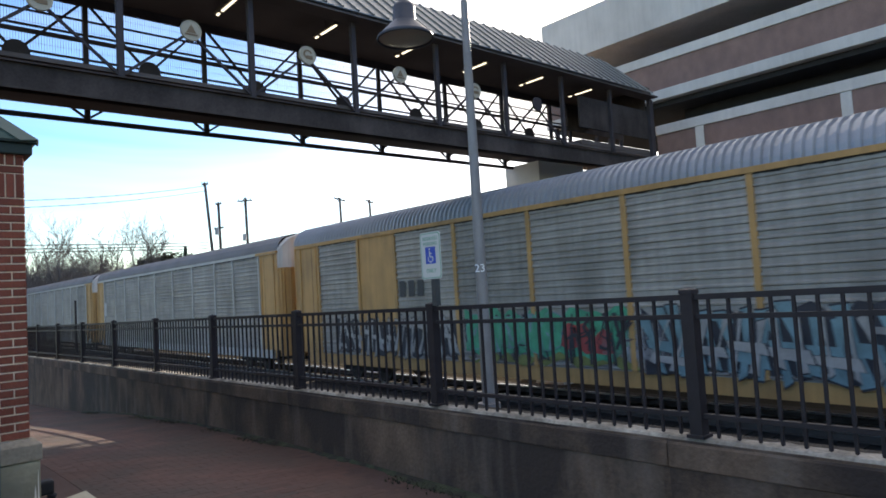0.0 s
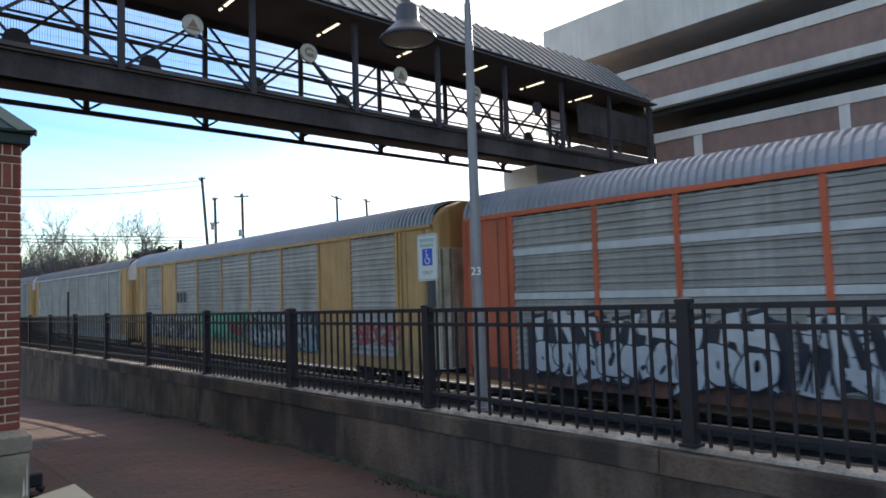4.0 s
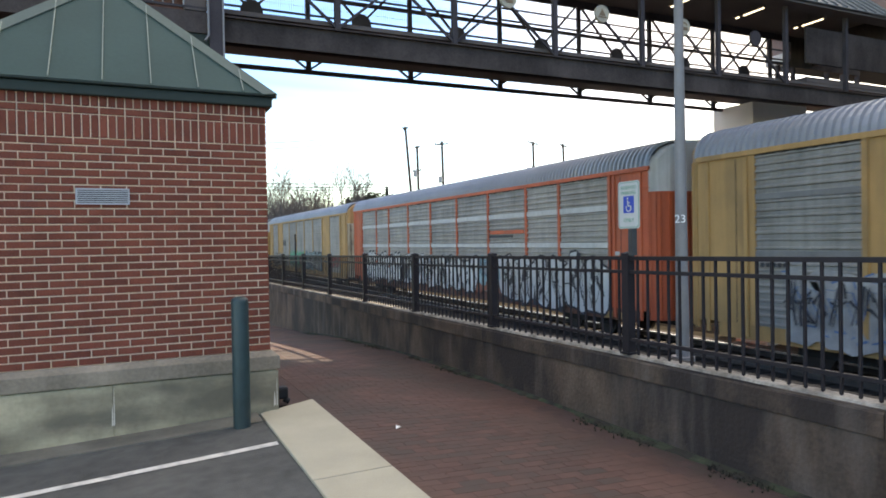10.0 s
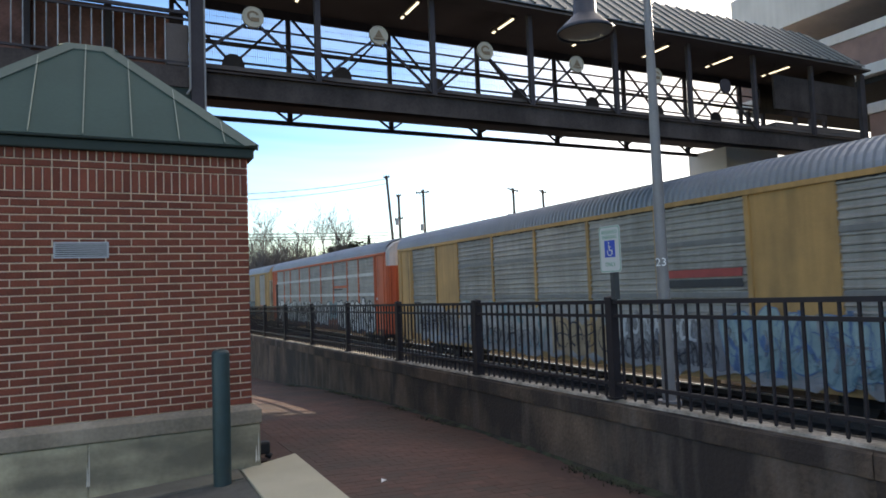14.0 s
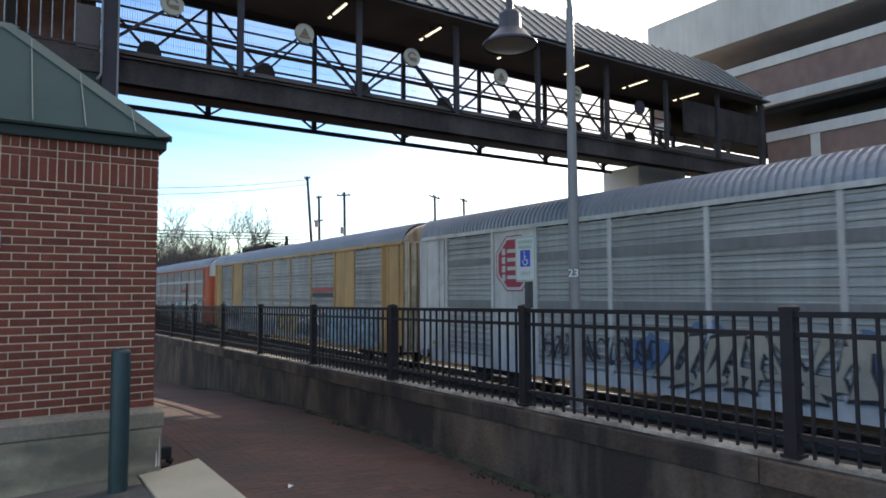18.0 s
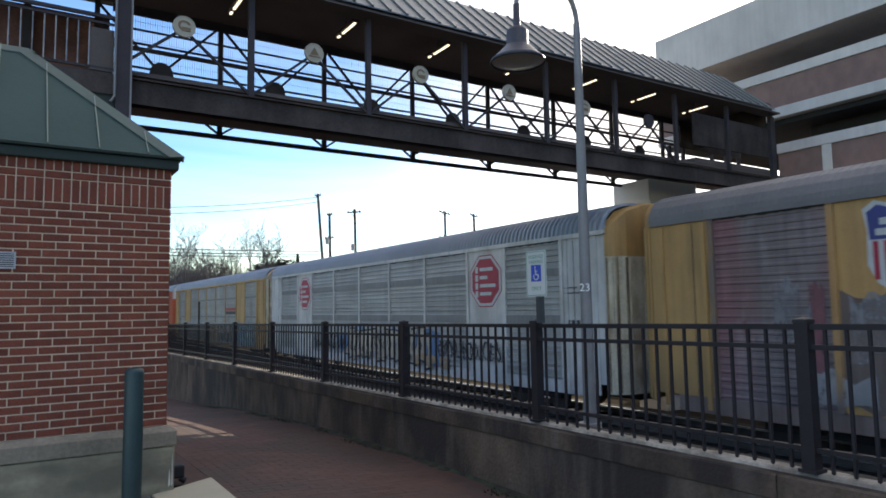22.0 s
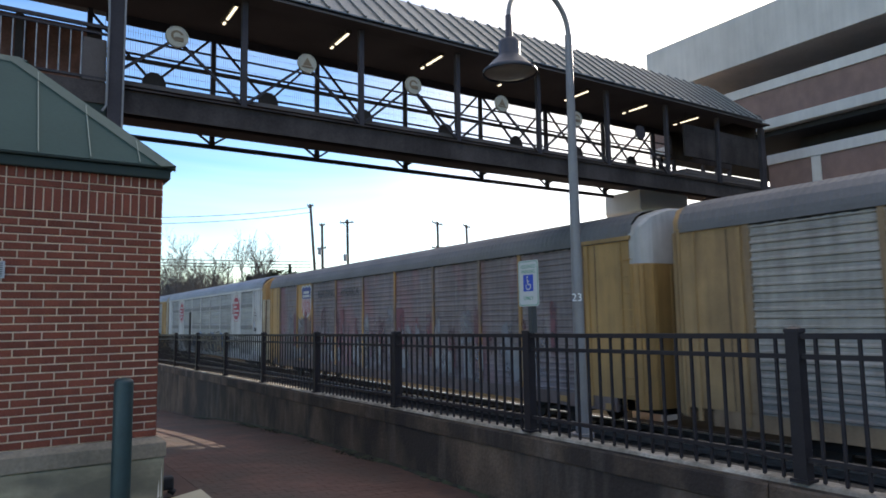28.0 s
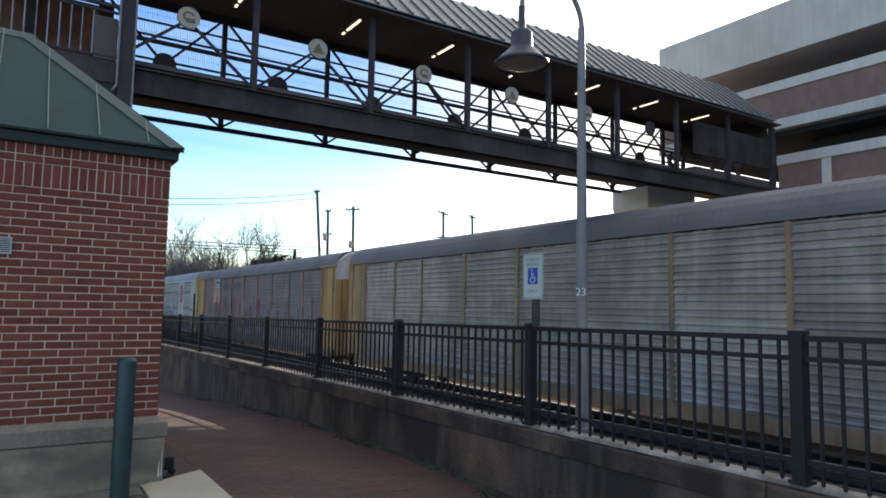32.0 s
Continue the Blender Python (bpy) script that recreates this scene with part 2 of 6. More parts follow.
m_number = M("number_white", (0.85, 0.85, 0.83), 0.5, var=0.03, bump=0.0)
m_sign_green = M("sign_green", (0.13, 0.32, 0.21), 0.6, var=0.05, bump=0.0)
m_sign_blue = M("sign_blue", (0.03, 0.08, 0.42), 0.5, var=0.05, bump=0.0)
m_sign_post = M("sign_post_grey", (0.05, 0.055, 0.055), 0.55, var=0.2, scale=5, streak=0.1)
m_garage = M("garage_concrete", (0.58, 0.54, 0.49), 0.9, var=0.14, scale=0.3, fine=30, bump=0.15, streak=0.08, mid=1.2)
m_tower_brick = M("tower_brick", (0.16, 0.078, 0.064), 0.9, var=0.45, scale=1.6, fine=20, mid=3.0)
m_garage_brick = M("garage_brick", (0.235, 0.145, 0.12), 0.9, var=0.18, scale=0.6, fine=25, mid=3.0)
# near-black that stands in for shade inside the garage decks and the vent
m_dark = M("interior_shade", (0.03, 0.03, 0.032), 0.95, var=0.2)
m_pier = M("pier_concrete", (0.55, 0.53, 0.5), 0.9, var=0.1, scale=1)
m_earth = M("earth", (0.034, 0.030, 0.023), 0.98, spec=0.0, var=0.4, scale=0.15, fine=8, bump=0.15)
m_ballast = M("ballast_stone", (0.046, 0.041, 0.036), 0.95, spec=0.04, var=0.4, scale=2, fine=14, bump=0.5)
m_tie = M("tie_wood", (0.05, 0.042, 0.036), 0.95, spec=0.1, var=0.3, rnd=0.3)
m_rail = M("rail_steel", (0.09, 0.07, 0.058), 0.7, 0.2, var=0.3)
m_rail_head = M("polished_rail_head", (0.72, 0.71, 0.70), 0.3, 1.0, var=0.06, bump=0.0)
m_bark = M("bark_grey", (0.11, 0.095, 0.08), 0.95, var=0.25, scale=2)
m_twig = M("twig_grey", (0.105, 0.096, 0.094), 0.95, var=0.25, scale=0.3, island=0.3)
m_conifer = M("conifer_green", (0.045, 0.055, 0.036), 0.95, var=0.35, scale=0.8, island=0.3)
m_pole_wood = M("pole_wood", (0.085, 0.07, 0.06), 0.95, var=0.25, streak=0.15)
m_wire = M("wire", (0.05, 0.05, 0.055), 0.7, var=0.1)
m_grey_box = M("transformer_grey", (0.3, 0.31, 0.32), 0.6, var=0.1)
m_black = M("black_rubber", (0.012, 0.012, 0.013), 0.7, var=0.2)
m_vent = M("vent_aluminium", (0.42, 0.43, 0.45), 0.5, 0.3, var=0.1)
m_paper = M("paper_white", (0.75, 0.75, 0.72), 0.8, var=0.05)
m_moss = M("moss_green", (0.042, 0.048, 0.024), 0.98, var=0.5, scale=6, island=0.3, dirt=(0.028, 0.022, 0.016, 0.9), dirt_at=(0.4, 0.6))


# ---- mesh helpers ----
class Shape:
    """Collects boxes, tubes and sheets for one mesh."""

    def __init__(self):
        self.v, self.f = [], []

    def add(self, verts, faces):
        k = len(self.v)
        self.v += [tuple(p) for p in verts]
        self.f += [tuple(i + k for i in f) for f in faces]
        return self

    def box(self, x0, x1, y0, y1, z0, z1, m=None):
        p = [Vector((x, y, z)) for z in (z0, z1) for y in (y0, y1) for x in (x0, x1)]
        if m:
            p = [m @ q for q in p]
        return self.add(p, [(0, 2, 3, 1), (4, 5, 7, 6), (0, 1, 5, 4), (2, 6, 7, 3), (0, 4, 6, 2), (1, 3, 7, 5)])

    def tube(self, a, b, r0, r1=None, n=8, caps=True):
        a, b = Vector(a), Vector(b)
        r1 = r0 if r1 is None else r1
        d = (b - a).normalized()
        u = d.cross((0, 0, 1) if abs(d.z) < 0.9 else (1, 0, 0)).normalized()
        w = d.cross(u)
        ring = [math.cos(2 * math.pi * i / n) * u + math.sin(2 * math.pi * i / n) * w for i in range(n)]
        faces = [(i, (i + 1) % n, n + (i + 1) % n, n + i) for i in range(n)]
        if caps:
            faces += [tuple(range(n))[::-1], tuple(range(n, 2 * n))]
        return self.add([a + r0 * q for q in ring] + [b + r1 * q for q in ring], faces)

    def path(self, pts, r, n=8):
        for a, b in zip(pts, pts[1:]):
            self.tube(a, b, r, n=n)
        return self

    def beam(self, a, b, w, h):
        """A square bar from a to b, w wide sideways and h high."""
        a, b = Vector(a), Vector(b)
        d = (b - a).normalized()
        u = d.cross((0, 0, 1) if abs(d.z) < 0.98 else (0, 1, 0)).normalized()
        t = u.cross(d)
        c = [u * (sx * w / 2) + t * (sy * h / 2) for sx, sy in ((-1, -1), (1, -1), (1, 1), (-1, 1))]
        return self.add([a + q for q in c] + [b + q for q in c], [(3, 2, 1, 0), (4, 5, 6, 7), (0, 1, 5, 4), (1, 2, 6, 5), (2, 3, 7, 6), (3, 0, 4, 7)])

    def lathe(self, prof, c=(0, 0, 0), n=20):
        """A turned form: rows of radius and height round the z axis through c."""
        k = len(prof)
        v = [(c[0] + r * math.cos(2 * math.pi * i / n), c[1] + r * math.sin(2 * math.pi * i / n), c[2] + z) for i in range(n) for r, z in prof]
        f = [(i * k + j, ((i + 1) % n) * k + j, ((i + 1) % n) * k + j + 1, i * k + j + 1) for i in range(n) for j in range(k - 1)]
        return self.add(v, f)

    def grid(self, rows):
        """A sheet through rows of points."""
        k = len(rows[0])
        return self.add([p for r in rows for p in r], [(i * k + j, i * k + j + 1, (i + 1) * k + j + 1, (i + 1) * k + j) for i in range(len(rows) - 1) for j in range(k - 1)])

    def mesh(self, name, mat, smooth=False):
        me = bpy.data.meshes.new(name)
        me.from_pydata(self.v, [], self.f)
        me.materials.append(mat)
        if smooth:
            me.shade_smooth()
        return me


def part(name, shape, mat, parent=None, label="", bevel=0.0, smooth=False, m=None):
    me = shape if isinstance(shape, bpy.types.Mesh) else shape.mesh(name, mat, smooth)
    ob = new(name, me)
    if parent:
        ob.parent = parent
    if m:
        ob.matrix_basis = m
    if bevel:
        mod = ob.modifiers.new("bevel", "BEVEL")
        mod.width, mod.segments, mod.limit_method = bevel, 2, "ANGLE"
    return tagged(ob, label)


def thing(name, label, category, at=None, group="", kind=""):
    ob = new(name)
    ob.empty_display_size = 0.2
    if at is not None:
        ob.matrix_basis = at if isinstance(at, Matrix) else Matrix.Translation(at)
    return tagged(ob, label, category, group, kind)


def words(text, size):
    """A flat mesh of lettering, in the x-y plane, centred."""
    cu = bpy.data.curves.new("lettering", "FONT")
    cu.body, cu.size, cu.align_x, cu.align_y = text, size, "CENTER", "CENTER"
    cu.extrude = 0.001
    ob = new("lettering_source", cu)
    bpy.context.view_layer.update()
    me = bpy.data.meshes.new_from_object(ob.evaluated_get(bpy.context.evaluated_depsgraph_get()))
    bpy.data.objects.remove(ob)
    me.materials.clear()
    return me


def lettered(name, text, size, mat, parent, m, label=""):
    me = words(text, size)
    me.materials.append(mat)
    return part(name, me, mat, parent, label, m=m)


rng = random.Random(7)


# ---- ground ----
def gz(x, y):
    """Height of the paved ground on the near side of the wall."""
    z = 0.02 + 0.05 * max(-2.2, min(0.0, x - 1.2)) - 0.045 * max(0.0, min(x, 4.0) - 1.5)
    d = max(0.0, min(y, 17.0) - 6.0)
    return z - 0.0045 * d * d - 0.06 * max(0.0, min(y, 26.0) - 17.0)


def kz(y):
    """Top of the kerb under the fence."""
    return 0.616 - 0.0112 * (max(-6, min(y, 60.0)) - 3)


def land(x, y):
    if x < 4.12:
        return gz(x, y) - 0.08
    top = kz(y) - 0.1
    for x0, z0, x1, z1 in ((4.12, top - 0.25, 5.7, -0.35), (5.7, -0.35, 8.2, -1.2), (8.2, -1.2, 11.5, -1.78), (11.5, -1.78, 18.3, -1.78), (18.3, -1.78, 22.6, -1.74), (22.6, -1.74, 24.0, 0.9 if y < 80 else -1.2)):
        if x <= x1:
            return z0 + (z1 - z0) * (x - x0) / (x1 - x0)
    return 0.9 if y < 80 else -1.2


xs = [-700, -250, -90, -40, -20, -10, -5, -3, -2, -1, 0, 1.2, 1.5, 2.4, 3.2, 4.1, 4.2, 5.7, 7, 8.2, 9.5, 11.5, 14, 17, 18.3, 22.6, 24, 30, 45, 70, 120, 250, 700]
ys = [-700, -250, -90, -40, -20, -10, -5, 0, 3, 6, 8, 10, 12, 14, 17, 20, 26, 34, 45, 60, 79, 90, 140, 250, 700]
part("ground", Shape().grid([[(x, y, land(x, y)) for x in xs] for y in ys]), m_earth, smooth=False)
tagged(bpy.data.objects["ground"], "bare winter earth with thin grass", "ground", kind="structure")

lot = Shape()
# asphalt beyond x -14 is unseen, added to bounce sunlight back
lx, ly = [-60, -30, -14, -6, -3, -1, 0, 1.2], [-60, -30, -10, -4, 0, 3, 5, 6.2, 6.62]
lot.grid([[(x, y, gz(x, y) + 0.0) for x in lx] for y in ly])
part("parking_lot", lot, m_asphalt)
tagged(bpy.data.objects["parking_lot"], "grey worn asphalt of the parking lot", "asphalt", kind="structure")
for name, x0, x1, y0, y1 in (("parking_line", -6.0, 1.17, 5.57, 5.66), ("parking_line", -6.0, 1.17, 2.87, 2.96)):
    s = Shape()
    xs2 = [x0 + (x1 - x0) * i / 12 for i in range(13)]
    s.grid([[(x, y + 0.09 * (x - 1.17) / 1.9, gz(x, 5) + 0.006) for x in xs2] for y in (y0, y1)])
    line = part(name, s, m_line)
    tagged(line, "worn white parking line on asphalt", "road marking", group="parking lines", kind="structure")

walkway = thing("sidewalk", "buff concrete sidewalk slabs beside the asphalt", "sidewalk", kind="structure")
edges = [(6.93, 6.6), (4.63, 4.6), (2.45, 2.45), (0.25, 0.25), (-2.0, -2.0), (-4.2, -4.2)]
for (ya, yb), (yc, yd) in zip(edges, edges[1:]):
    g = 0.006
    s = Shape()
    top = [(1.78, ya - g), (1.2, yb - g), (1.2, yd + g), (1.78, yc + g)]
    s.add([(x, y, 0.04) for x, y in top] + [(x, y, -0.16) for x, y in top], [(0, 1, 2, 3), (0, 4, 5, 1), (1, 5, 6, 2), (2, 6, 7, 3), (3, 7, 4, 0)])
    part("slab", s, m_slab, walkway, bevel=0.008)

pav = Shape()
px, py = [1.78, 2.3, 2.8, 3.3, 4.06], [-8, -2, 2, 4, 6, 7, 8, 9, 10, 11, 12, 13, 14, 15, 16, 17, 20, 26, 34]
pav.grid([[(x, y, gz(x, y) - 0.0015) for x in px] for y in py])
bx2 = [-1.5, -0.5, 0.5, 1.35, 1.78]
pav.grid([[(x, y, gz(x, y) - 0.0015) for x in bx2] for y in (6.9, 8, 9, 10, 11, 12, 13, 14, 15, 17, 20, 26, 34)])
pavement = part("brick_pavement", pav, m_sand)
tagged(pavement, "dull red brick pavers of the sloping walkway", "pavement", kind="structure")

# ---- retaining wall ----
WX = 4.06
wall = thing("retaining_wall", "stained old concrete retaining wall with a pale kerb on top", "wall", kind="structure")
y = -9.6
while y < 62:
    y1 = y + 2.44
    zb = gz(3.9, y1) - 0.4
    s = Shape().add([(WX, y, zb), (WX, y1, zb), (WX, y1, kz(y1) - 0.02), (WX, y, kz(y) - 0.02), (4.28, y, zb), (4.28, y1, zb), (4.28, y1, kz(y1) - 0.02), (4.28, y, kz(y) - 0.02)],
                    [(0, 3, 2, 1), (4, 5, 6, 7), (0, 4, 7, 3), (1, 2, 6, 5), (3, 7, 6, 2)])
    part("wall_section", s, m_wall, wall)
    c0, c1 = kz(y) - 0.036, kz(y1) - 0.036
    rows = [[(WX + dx, yy, (c0 + (c1 - c0) * (yy - y) / (y1 - y)) + dz) for yy in (y + 0.004, y1 - 0.004)] for dx, dz in ((0.003, -0.16), (-0.013, -0.15), (-0.014, -0.012), (-0.004, 0.0), (0.003, 0.001))]
    part("coping", Shape().grid(rows), m_wall, wall, "stained concrete coping band")
    rows = []
    for i in range(31):  # crumbled edge of the kerb
        yy = y + 0.002 + (y1 - y - 0.004) * i / 30
        k0, z0 = WX + 0.002 + abs(rng.gauss(0, 0.006)), kz(yy)
        rows.append([(WX + 0.002, yy, z0 - 0.035), (k0, yy, z0 - 0.018 - abs(rng.gauss(0, 0.006))), (k0 + 0.014, yy, z0 - 0.004 + rng.uniform(-0.004, 0.003)), (k0 + 0.03, yy, z0 + rng.uniform(-0.002, 0.003)), (4.205 + rng.uniform(-0.025, 0.025), yy, z0)])
    s = Shape().grid(rows)
    part("kerb_cap", s, m_cap, wall, "pale crumbling concrete kerb")
    # dark strip along the back of the kerb
    part("kerb_bed", Shape().add([(4.17, y, kz(y) - 0.004), (4.17, y1, kz(y1) - 0.004), (4.29, y1, kz(y1) - 0.004), (4.29, y, kz(y) - 0.004), (4.29, y, kz(y) - 0.1), (4.29, y1, kz(y1) - 0.1)], [(0, 1, 2, 3), (3, 2, 5, 4)]), m_kerb_bed, wall, "dark strip under the fence, behind the pale kerb")
    y = y1

# ---- track ----
RAIL_Z, TRACK_X = -1.45, 14.825
bed = Shape()
bed.grid([[(x, yy, z) for yy in (-260, -120, -60, -20, 0, 20, 60, 140, 330)] for x, z in ((11.6, -1.86), (12.7, -1.66), (17.0, -1.66), (18.1, -1.86))])
part("track_bed", bed, m_ballast)
tagged(bpy.data.objects["track_bed"], "grey crushed stone ballast of the railway track", "ballast", kind="structure")
ties = Shape()
for i in range(-150, 400):
    ties.box(TRACK_X - 1.3, TRACK_X + 1.3, i * 0.52 - 0.11, i * 0.52 + 0.11, -1.72, -1.635)
tagged(part("railway_ties", ties, m_tie), "dark creosoted wooden ties under the rails", "railway tie", kind="stuff")
for sx in (-0.75, 0.75):
    s = Shape()
    s.box(TRACK_X + sx - 0.07, TRACK_X + sx + 0.07, -260, 330, -1.634, -1.61)
    s.box(TRACK_X + sx - 0.01, TRACK_X + sx + 0.01, -260, 330, -1.61, -1.49)
    rail = tagged(part("rail", s, m_rail), "worn steel rail with a polished head on wooden ties", "rail", group="rails of the track")
    part("rail_head", Shape().box(TRACK_X + sx - 0.036, TRACK_X + sx + 0.036, -260, 330, -1.49, RAIL_Z), m_rail_head, rail, "bright polished rail head")

# ---- fence ----
fence = thing("iron_fence", "black wrought-iron picket fence standing on the concrete kerb", "fence")
PITCH, Y_A = 2.44, 2.41


def ft(y):
    return 1.515 - 0.0115 * (y - 2.41)


post_me = None
for i in range(-3, 13):
    y = Y_A + i * PITCH
    s = Shape()
    h = ft(y) - kz(y)
    s.box(-0.04, 0.04, -0.04, 0.04, 0, h - 0.02)
    s.add([(-0.045, -0.045, h - 0.022), (0.045, -0.045, h - 0.022), (0.045, 0.045, h - 0.022), (-0.045, 0.045, h - 0.022), (-0.043, -0.043, h), (0.043, -0.043, h), (0.043, 0.043, h), (-0.043, 0.043, h), (0, 0, h + 0.016)], [(3, 2, 1, 0), (0, 1, 5, 4), (1, 2, 6, 5), (2, 3, 7, 6), (3, 0, 4, 7), (4, 5, 8), (5, 6, 8), (6, 7, 8), (7, 4, 8)])
    s.box(-0.058, 0.058, -0.055, 0.055, 0, 0.02)
    p = part("post", s, m_iron, fence, m=Matrix.Translation((4.11, y, kz(y))))
    if i == 12:
        break
    for dz, hh in ((-0.045, 0.035), (-0.165, 0.03), (-0.762, 0.03)):
        a, b = Vector((4.11, y + 0.04, ft(y) + dz)), Vector((4.11, y + PITCH - 0.04, ft(y + PITCH) + dz))
        part("rail", Shape().beam(a, b, 0.035, hh), m_iron, fence)
    if not post_me:
        s = Shape()
        s.box(-0.009, 0.009, -0.009, 0.009, -0.882, -0.06)
        s.add([(-0.009, -0.009, -0.882), (0.009, -0.009, -0.882), (0.009, 0.009, -0.882), (-0.009, 0.009, -0.882), (0, 0, -0.89)], [(0, 4, 1), (1, 4, 2), (2, 4, 3), (3, 4, 0)])
        post_me = s.mesh("picket", m_iron)
    for k in range(1, 20):
        yy = y + PITCH * k / 20
        part("picket", post_me, m_iron, fence, m=Matrix.Translation((4.11, yy, ft(yy))))

# ---- accessible parking sign ----
sign = thing("parking_sign", "white accessible parking sign with green lettering on a dark post", "sign", (4.022, 4.71, 0))
part("post", Shape().box(-0.004, 0.05, -0.025, 0.025, 1.47, 2.08), m_sign_post, sign)
fz = Matrix(((0, 0, -1, 0), (-1, 0, 0, 0), (0, 1, 0, 0), (0, 0, 0, 1)))  # text plane to the near side: x to -y, y up
FACE = Matrix.Translation((-0.012, 0, 1.905)) @ fz @ Matrix.Scale(0.885, 4)
s = Shape()
w2, h2, c = 0.152, 0.229, 0.02
outline = [(w2 - c, -h2), (w2, -h2 + c), (w2, h2 - c), (w2 - c, h2), (-w2 + c, h2), (-w2, h2 - c), (-w2, -h2 + c), (-w2 + c, -h2)]


def plate(pts, z0, z1):
    k = len(pts)
    return Shape().add([(x, y, z0) for x, y in pts] + [(x, y, z1) for x, y in pts], [tuple(range(k))[::-1], tuple(range(k, 2 * k))] + [(i, (i + 1) % k, k + (i + 1) % k, k + i) for i in range(k)])


def rim(pts, f, z0, z1):
    k = len(pts)
    q = [(x * f, y * (1 - (1 - f) * 0.66)) for x, y in pts]
    return Shape().add([(x, y, z1) for x, y in pts] + [(x, y, z1) for x, y in q] + [(x, y, z0) for x, y in pts], [(i, (i + 1) % k, k + (i + 1) % k, k + i) for i in range(k)] + [(2 * k + i, 2 * k + (i + 1) % k, (i + 1) % k, i) for i in range(k)])


panel = part("panel", plate(outline, 0, 0.003), m_white, sign, m=FACE)
part("border", rim([(x * 0.95, y * 0.965) for x, y in outline], 0.95, 0.003, 0.0045), m_sign_green, panel)
part("symbol_square", plate([(-0.075, -0.08), (0.075, -0.08), (0.075, 0.085), (-0.075, 0.085)], 0.003, 0.0046), m_sign_blue, panel)
wc = Shape()
ring = [(0.035 * math.cos(a), -0.028 + 0.035 * math.sin(a)) for a in [math.radians(d) for d in range(150, 391, 20)]]
for (xa, ya), (xb, yb) in zip(ring, ring[1:]):
    wc.beam((xa, ya, 0.0052), (xb, yb, 0.0052), 0.012, 0.001)
wc.add([(-0.012 + 0.011 * math.cos(k), 0.062 + 0.011 * math.sin(k), 0.0056) for k in [i * math.pi / 5 for i in range(10)]], [tuple(range(10))])
wc.beam((-0.012, 0.045, 0.0066), (-0.004, -0.012, 0.0066), 0.014, 0.001)
wc.beam((-0.01, 0.02, 0.0074), (0.022, 0.02, 0.0074), 0.01, 0.001)
wc.beam((-0.005, -0.012, 0.0082), (0.026, -0.012, 0.0082), 0.012, 0.001)
wc.beam((0.026, -0.008, 0.009), (0.042, -0.05, 0.009), 0.012, 0.001)
part("wheelchair_symbol", wc, m_white, panel)
for t, zz, size in (("RESERVED", 0.165, 0.05), ("PARKING", 0.115, 0.05), ("ONLY", -0.15, 0.055)):
    lettered("lettering", t, size, m_sign_green, panel, Matrix.Translation((0, zz, 0.004)))

# ---- street lamp ----
lamp = thing("street_lamp", "grey galvanised gooseneck street lamp with a dark bell shade", "street lamp", (4.906, 5.017, 0.45))
s = Shape()
s.tube((0, 0, -0.6), (0, 0, 0.03), 0.11, 0.11, 16)
s.tube((0, 0, 0.03), (0, 0, 4.05), 0.064, 0.037, 16)
part("pole", s, m_galv_pole, lamp, smooth=False)
arc = [(-0.395 + 0.395 * math.cos(a), 0, 4.05 + 0.41 * math.sin(a)) for a in [i * math.pi / 18 for i in range(19)]]
part("gooseneck", Shape().path(arc, 0.026, 12), m_galv_pole, lamp)
LZ = 3.485
shade = Shape()
shade.lathe([(0.0, 0.585), (0.033, 0.585), (0.036, 0.36), (0.05, 0.35), (0.085, 0.34), (0.103, 0.31), (0.106, 0.18), (0.118, 0.165), (0.15, 0.135), (0.235, 0.05), (0.262, 0.03), (0.266, 0.0), (0.256, 0.0), (0.25, 0.028), (0.15, 0.12), (0.09, 0.16)], (-0.79, 0, LZ), 28)
sh = part("shade", shade, m_lamp, lamp, "dark enamelled bell shade", smooth=True)
part("lens", Shape().lathe([(0.0, -0.02), (0.12, -0.015), (0.2, 0.0), (0.25, 0.02)], (-0.79, 0, LZ), 24), m_lens, sh, smooth=True)
lettered("number", "23", 0.108, m_number, lamp, Matrix.Rotation(radians(38), 4, "Z") @ Matrix.Translation((-0.064, 0.0, 1.34)) @ Matrix(((0, 0, -1, 0), (-1, 0, 0, 0), (0, 1, 0, 0), (0, 0, 0, 1))), "white number on the pole")

# ---- brick kiosk ----
KX0, KX1, KY0, KY1 = -1.41, 1.33, 6.71, 9.2
kiosk = thing("brick_kiosk", "small red brick station building with a green metal hipped roof", "building")
s = Shape()
s.box(KX0 - 0.05, KX1 + 0.05, KY0 - 0.05, KY1 + 0.05, -0.35, 0.425)
pl = part("plinth", s, m_plinth, kiosk, "stained stone plinth", bevel=0.01)
for x0, x1 in ((KX0 - 0.06, -0.035), (-0.025, KX1 + 0.06)):
    part("plinth_panel", Shape().box(x0, x1, KY0 - 0.058, KY0 - 0.03, -0.3, 0.42), m_plinth, pl, bevel=0.006)
s = Shape()
s.add([(x, y, z) for z, o in ((0.43, 0.075), (0.555, 0.075), (0.6, 0.02)) for x, y in ((KX0 - o, KY0 - o), (KX1 + o, KY0 - o), (KX1 + o, KY1 + o), (KX0 - o, KY1 + o))],
      [(3, 2, 1, 0), (8, 9, 10, 11)] + [(4 * r + i, 4 * r + (i + 1) % 4, 4 * r + 4 + (i + 1) % 4, 4 * r + 4 + i) for r in (0, 1) for i in range(4)])
part("plinth_cap", s, m_plinth_cap, kiosk, "weathered stone plinth course", bevel=0.006)
